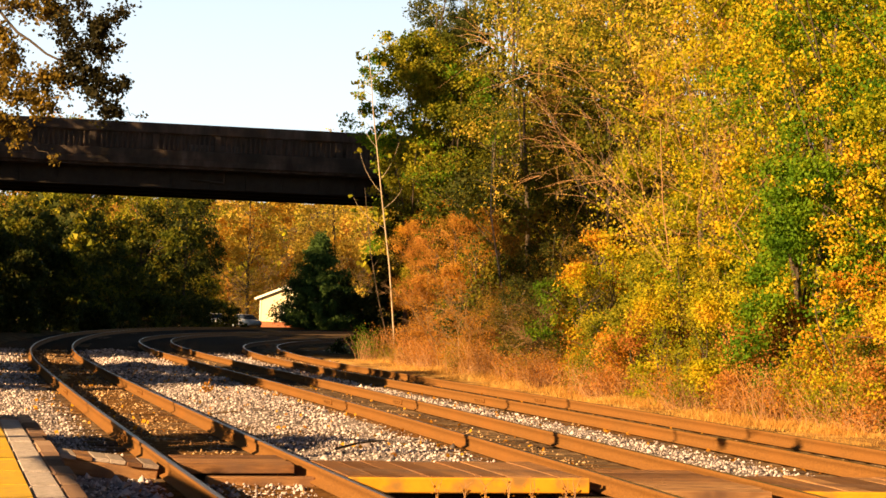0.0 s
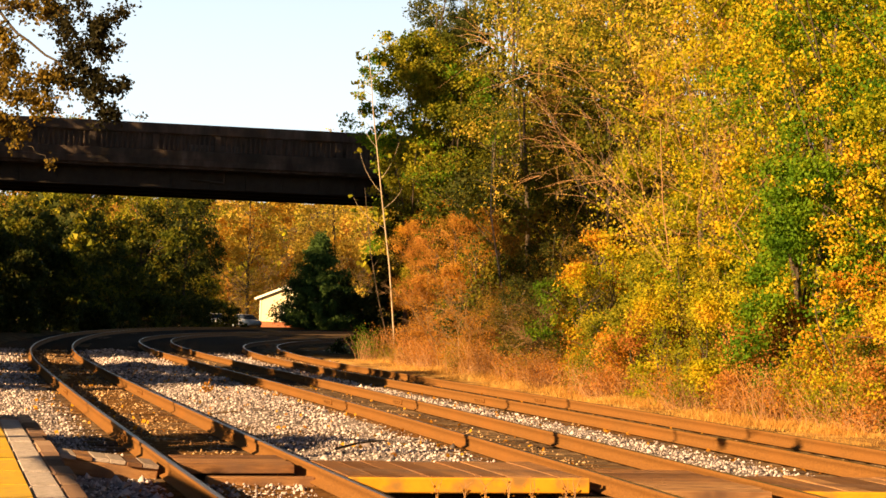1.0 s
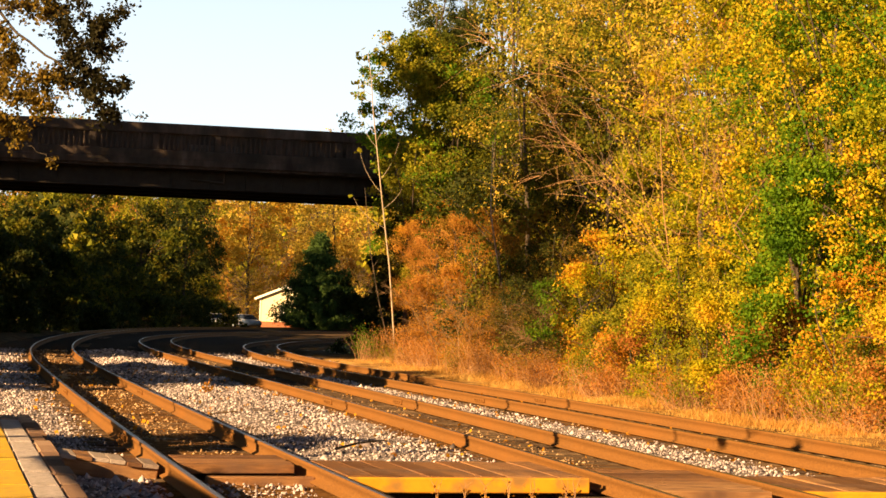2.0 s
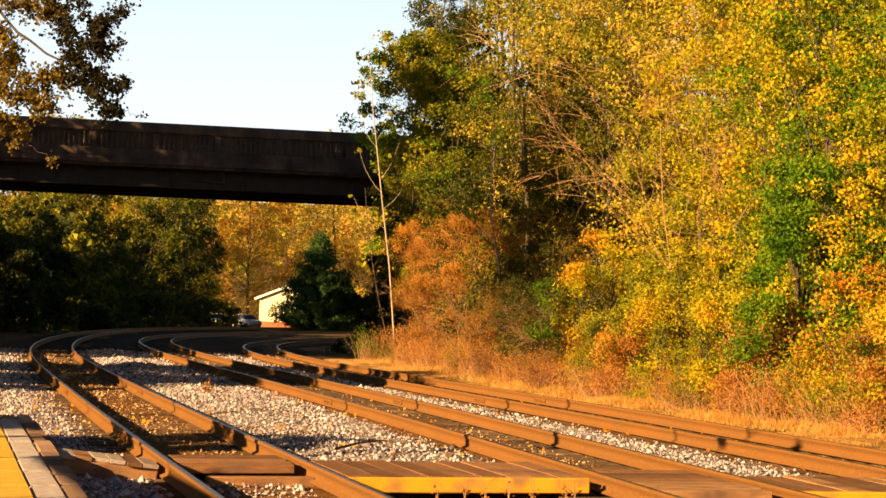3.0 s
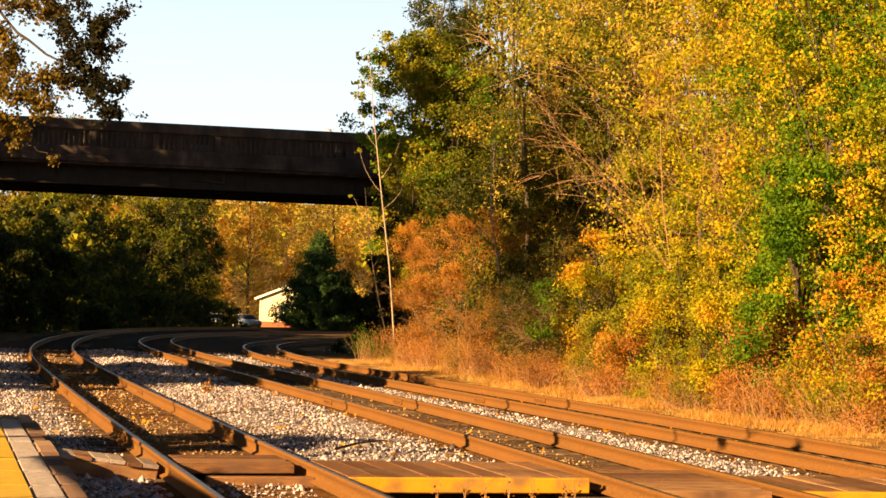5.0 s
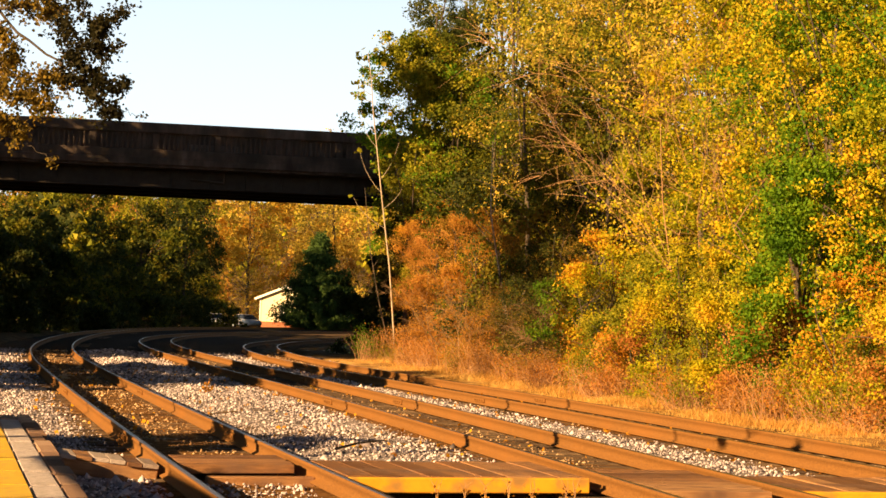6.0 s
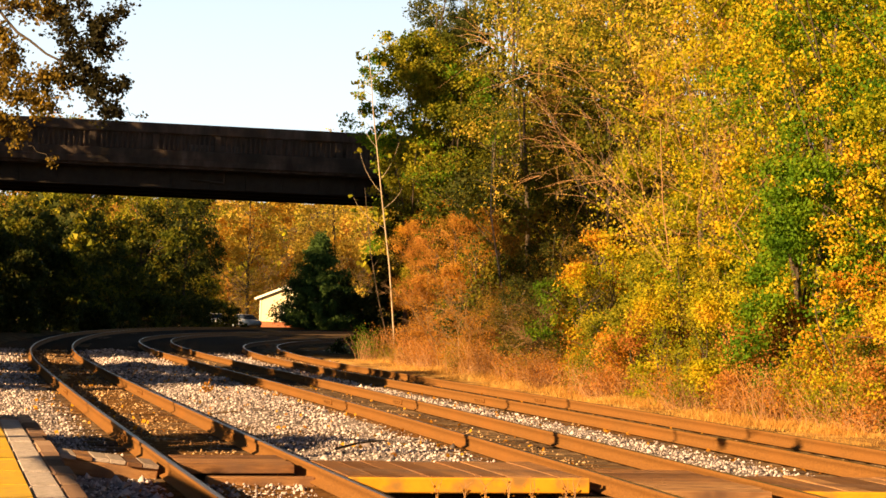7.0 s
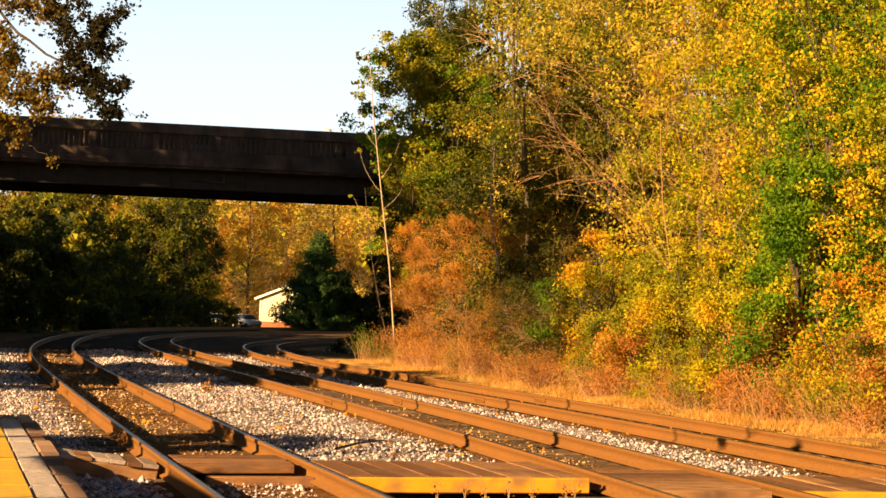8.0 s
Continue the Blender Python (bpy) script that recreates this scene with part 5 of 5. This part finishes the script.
# ---- overhanging tree whose branches stir in the breeze ----
def spray(origin, points, sides, r0, reach=0.55, per=34, size=0.078, bare=0.0):
    """Wood and leaves of one hanging branch with side twigs, local to its origin."""
    pts = np.array(points, float)
    u = np.linspace(0, 1, 16)
    k = np.linspace(0, 1, len(pts))
    path = np.stack([np.interp(u, k, pts[:, j]) for j in range(3)], 1) - np.array(origin)
    path[1:-1] += RNG.normal(0, 0.03, (14, 3))
    tubes = [tube(path, np.linspace(r0, 0.008, 16), 5)]
    leaves = []
    for q in range(sides):
        i = RNG.integers(1 + int(15 * bare), 16)
        a = path[i]
        d = RNG.normal(0, 1, 3) * np.array([1, 0.7, 0.85]) + np.array([0.2, 0, 0.0])
        d /= np.linalg.norm(d)
        L = reach * RNG.uniform(0.25, 1.15)
        e = a + d * L + np.array([0, 0, -0.15 * L])
        w = np.linspace(a, e, 5) + RNG.normal(0, 0.025, (5, 3))
        w[0] = a
        tubes.append(tube(w, np.linspace(0.011, 0.004, 5), 3))
        n = int(1.35 * per * RNG.uniform(0.4, 1.5) * (0.4 + L))
        t = RNG.uniform(0.15, 1.08, (n, 1))
        leaves.append(a + (e - a) * t + RNG.normal(0, 0.075, (n, 3)))
    v, f = join_tubes(tubes)
    lv, lf = leaf_geometry(np.concatenate(leaves), size, slim=0.5)
    return (v, f), (lv, lf)


OVER = thing("overhanging_tree", (-13.5, 38.0, -0.35), "tree overhanging the track with sparse autumn leaves", "tree")
# seconds and degrees of lean for each moving branch
STIR = (
    ((0.0, 0.0), (0.5, 0.3), (1.0, 1.2), (1.5, 1.8), (2.3, 0.8), (3.0, -0.1), (3.5, -0.1), (4.0, 0.1), (4.5, 0.3), (5.3, 0.4), (6.0, 0.4), (6.5, 0.3), (7.0, 0.05), (7.5, -0.15), (8.0, 0.35)),
    ((0.0, 0.0), (1.0, -0.1), (1.7, -0.2), (3.0, -1.1), (3.5, -1.0), (4.0, -0.3), (4.5, -0.1), (6.0, 0.0), (6.5, 0.15), (7.0, -1.2), (7.5, -1.8), (8.0, -0.7)),
    ((0.0, 0.0), (1.0, 0.2), (2.0, 0.1), (3.5, -0.1), (5.0, 0.1), (6.5, 0.15), (8.0, 0.0)),
    ((0.0, 0.0), (1.0, 0.15), (2.0, 0.15), (3.5, 0.0), (5.0, 0.1), (6.5, 0.1), (8.0, 0.05)),
    ((0.0, 0.0), (1.5, -0.15), (3.0, -0.1), (4.5, 0.1), (6.5, 0.1), (8.0, 0.0)),
    ((0.0, 0.0), (0.5, 1.5), (1.0, 8.0), (1.5, 7.0), (2.3, 4.5), (3.0, 4.0), (3.5, 4.5), (4.0, 1.2), (4.5, 0.0), (5.3, 3.0), (6.0, 5.0), (6.5, 4.5), (7.0, 4.5), (7.5, 4.0), (8.0, 4.0)),
)
BRANCHES = []


def build_over_tree():
    o = np.array((-13.5, 38.0, -0.35))
    u = np.linspace(0, 1, 9)[:, None]
    path = np.concatenate([np.zeros((9, 2)), u * 9.9], 1) + np.cumsum(RNG.normal(0, 0.06, (9, 3)), 0) * np.array([1, 1, 0])
    path[0] = 0
    tubes = [tube(path, np.linspace(0.22, 0.1, 9), 9)]
    for e in ((-10.08, 38.0, 8.12), (-9.19, 38.0, 8.11), (-10.08, 38.0, 8.17), (-10.13, 38.0, 7.1), (-10.1, 38.0, 6.51), (-10.08, 38.0, 5.91), (-10.2, 38.0, 7.82)):
        e = np.array(e) - o
        a = path[min(8, int(e[2] / 9.9 * 8))]
        m = (a + e) / 2 + np.array([0, 0, 0.25])
        q = np.linspace(0, 1, 8)[:, None]
        tubes.append(tube((1 - q) ** 2 * a + 2 * q * (1 - q) * m + q ** 2 * e, np.linspace(0.08, 0.04, 8), 6))
    v, f = join_tubes(tubes)
    ob_mesh("trunk", mesh_from("trunk", v, f, [M_BARK]), OVER, "grey-brown trunk with reaching limbs")
    B = (
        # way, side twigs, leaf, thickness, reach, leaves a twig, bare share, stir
        # twigs on the sky side carry the leaves coloured as a silhouette
        (((-10.08, 38.0, 8.12), (-9.82, 38.0, 7.98), (-9.34, 38.0, 7.47), (-8.68, 38.0, 6.98), (-8.2, 38.0, 6.71), (-7.9, 38.0, 6.41), (-7.59, 38.0, 6.12), (-7.28, 38.0, 5.79)), 62, "backlit", 0.04, 0.34, 26, 0.5, 0),
        (((-9.19, 38.0, 8.11), (-8.55, 38.0, 7.96), (-8.24, 38.0, 7.54), (-7.93, 38.0, 7.3), (-7.59, 38.0, 7.22), (-7.35, 38.0, 7.17)), 54, "backlit", 0.022, 0.4, 25, 0.1, 1),
        (((-8.24, 38.0, 7.54), (-7.82, 38.0, 7.64), (-7.49, 38.0, 7.82), (-7.2, 38.0, 8.05), (-7.08, 38.0, 8.18)), 30, "backlit", 0.014, 0.22, 30, 0.15, 1),
        (((-8.52, 38.0, 7.11), (-8.09, 38.0, 6.91), (-7.82, 38.0, 6.71), (-7.56, 38.0, 6.59), (-7.37, 38.0, 6.42)), 44, "backlit", 0.018, 0.32, 26, 0.05, 0),
        (((-7.63, 38.0, 6.16), (-7.38, 38.0, 6.25), (-7.18, 38.0, 6.36), (-7.03, 38.0, 6.48)), 14, "backlit", 0.01, 0.18, 36, 0.2, 0),
        (((-8.98, 38.0, 8.49), (-8.62, 38.0, 8.01), (-8.38, 38.0, 7.58), (-8.29, 38.0, 7.15), (-8.05, 38.0, 6.81)), 32, "backlit", 0.02, 0.32, 26, 0.05, 1),
        (((-8.41, 38.0, 8.39), (-7.98, 38.0, 8.05), (-7.69, 38.0, 7.79), (-7.58, 38.0, 7.36)), 20, "backlit", 0.016, 0.28, 26, 0.05, 1),
        (((-7.21, 38.0, 5.87), (-6.91, 38.0, 5.86), (-6.63, 38.0, 5.77)), 2, "backlit", 0.005, 0.05, 16, 0.9, 0),
        (((-10.08, 38.0, 8.17), (-9.58, 38.0, 8.16), (-9.06, 38.0, 8.07), (-8.67, 38.0, 7.87)), 40, "bronze", 0.025, 0.36, 28, 0.15, 4),
        (((-10.13, 38.0, 7.1), (-9.6, 38.0, 6.65), (-9.12, 38.0, 6.41), (-8.71, 38.0, 6.55), (-8.39, 38.0, 6.5)), 60, "bronze", 0.03, 0.42, 29, 0.1, 2),
        (((-10.1, 38.0, 6.51), (-9.58, 38.0, 6.18), (-9.11, 38.0, 6.03), (-8.68, 38.0, 5.87)), 54, "bronze", 0.03, 0.42, 29, 0.1, 3),
        (((-10.08, 38.0, 5.91), (-9.73, 38.0, 5.63), (-9.46, 38.0, 5.42), (-9.22, 38.0, 5.24)), 34, "bronze", 0.02, 0.34, 32, 0.1, 3),
        (((-10.2, 38.0, 7.82), (-9.8, 38.0, 7.45), (-9.58, 38.0, 7.12), (-9.52, 38.0, 6.86)), 40, "bronze", 0.025, 0.34, 32, 0.1, 2),
        (((-9.25, 38.0, 5.24), (-8.94, 38.0, 5.01), (-8.64, 38.0, 4.85), (-8.47, 38.0, 4.78)), 4, "bronze", 0.008, 0.16, 13, 0.85, 5),
    )
    for pts, n, lf, r, reach, per, bare, stir in B:
        org = pts[0]
        (v, f), (lv, lfc) = spray(org, pts, n, r, reach, per, bare=bare)
        b = ob_mesh("branch", mesh_from("branch", v, f, [M_BARK]), OVER, "thin drooping branch")
        at = tuple(np.array(org) - o)
        b.matrix_basis = pose(*at)
        ob_mesh("leaf_spray", mesh_from("leaf_spray", lv, lfc, [LEAF[lf]]), b, "dark leaves against the sky" if lf == "backlit" else "golden-brown leaves")["kind"] = "stuff"
        BRANCHES.append((b, at, stir))


build_over_tree()


def motions():
    """The slow stir of the hanging branches."""
    for b, at, stir in BRANCHES:
        walk(b, [(t, pose(*at, 0, q, 0)) for t, q in STIR[stir]])


motions()
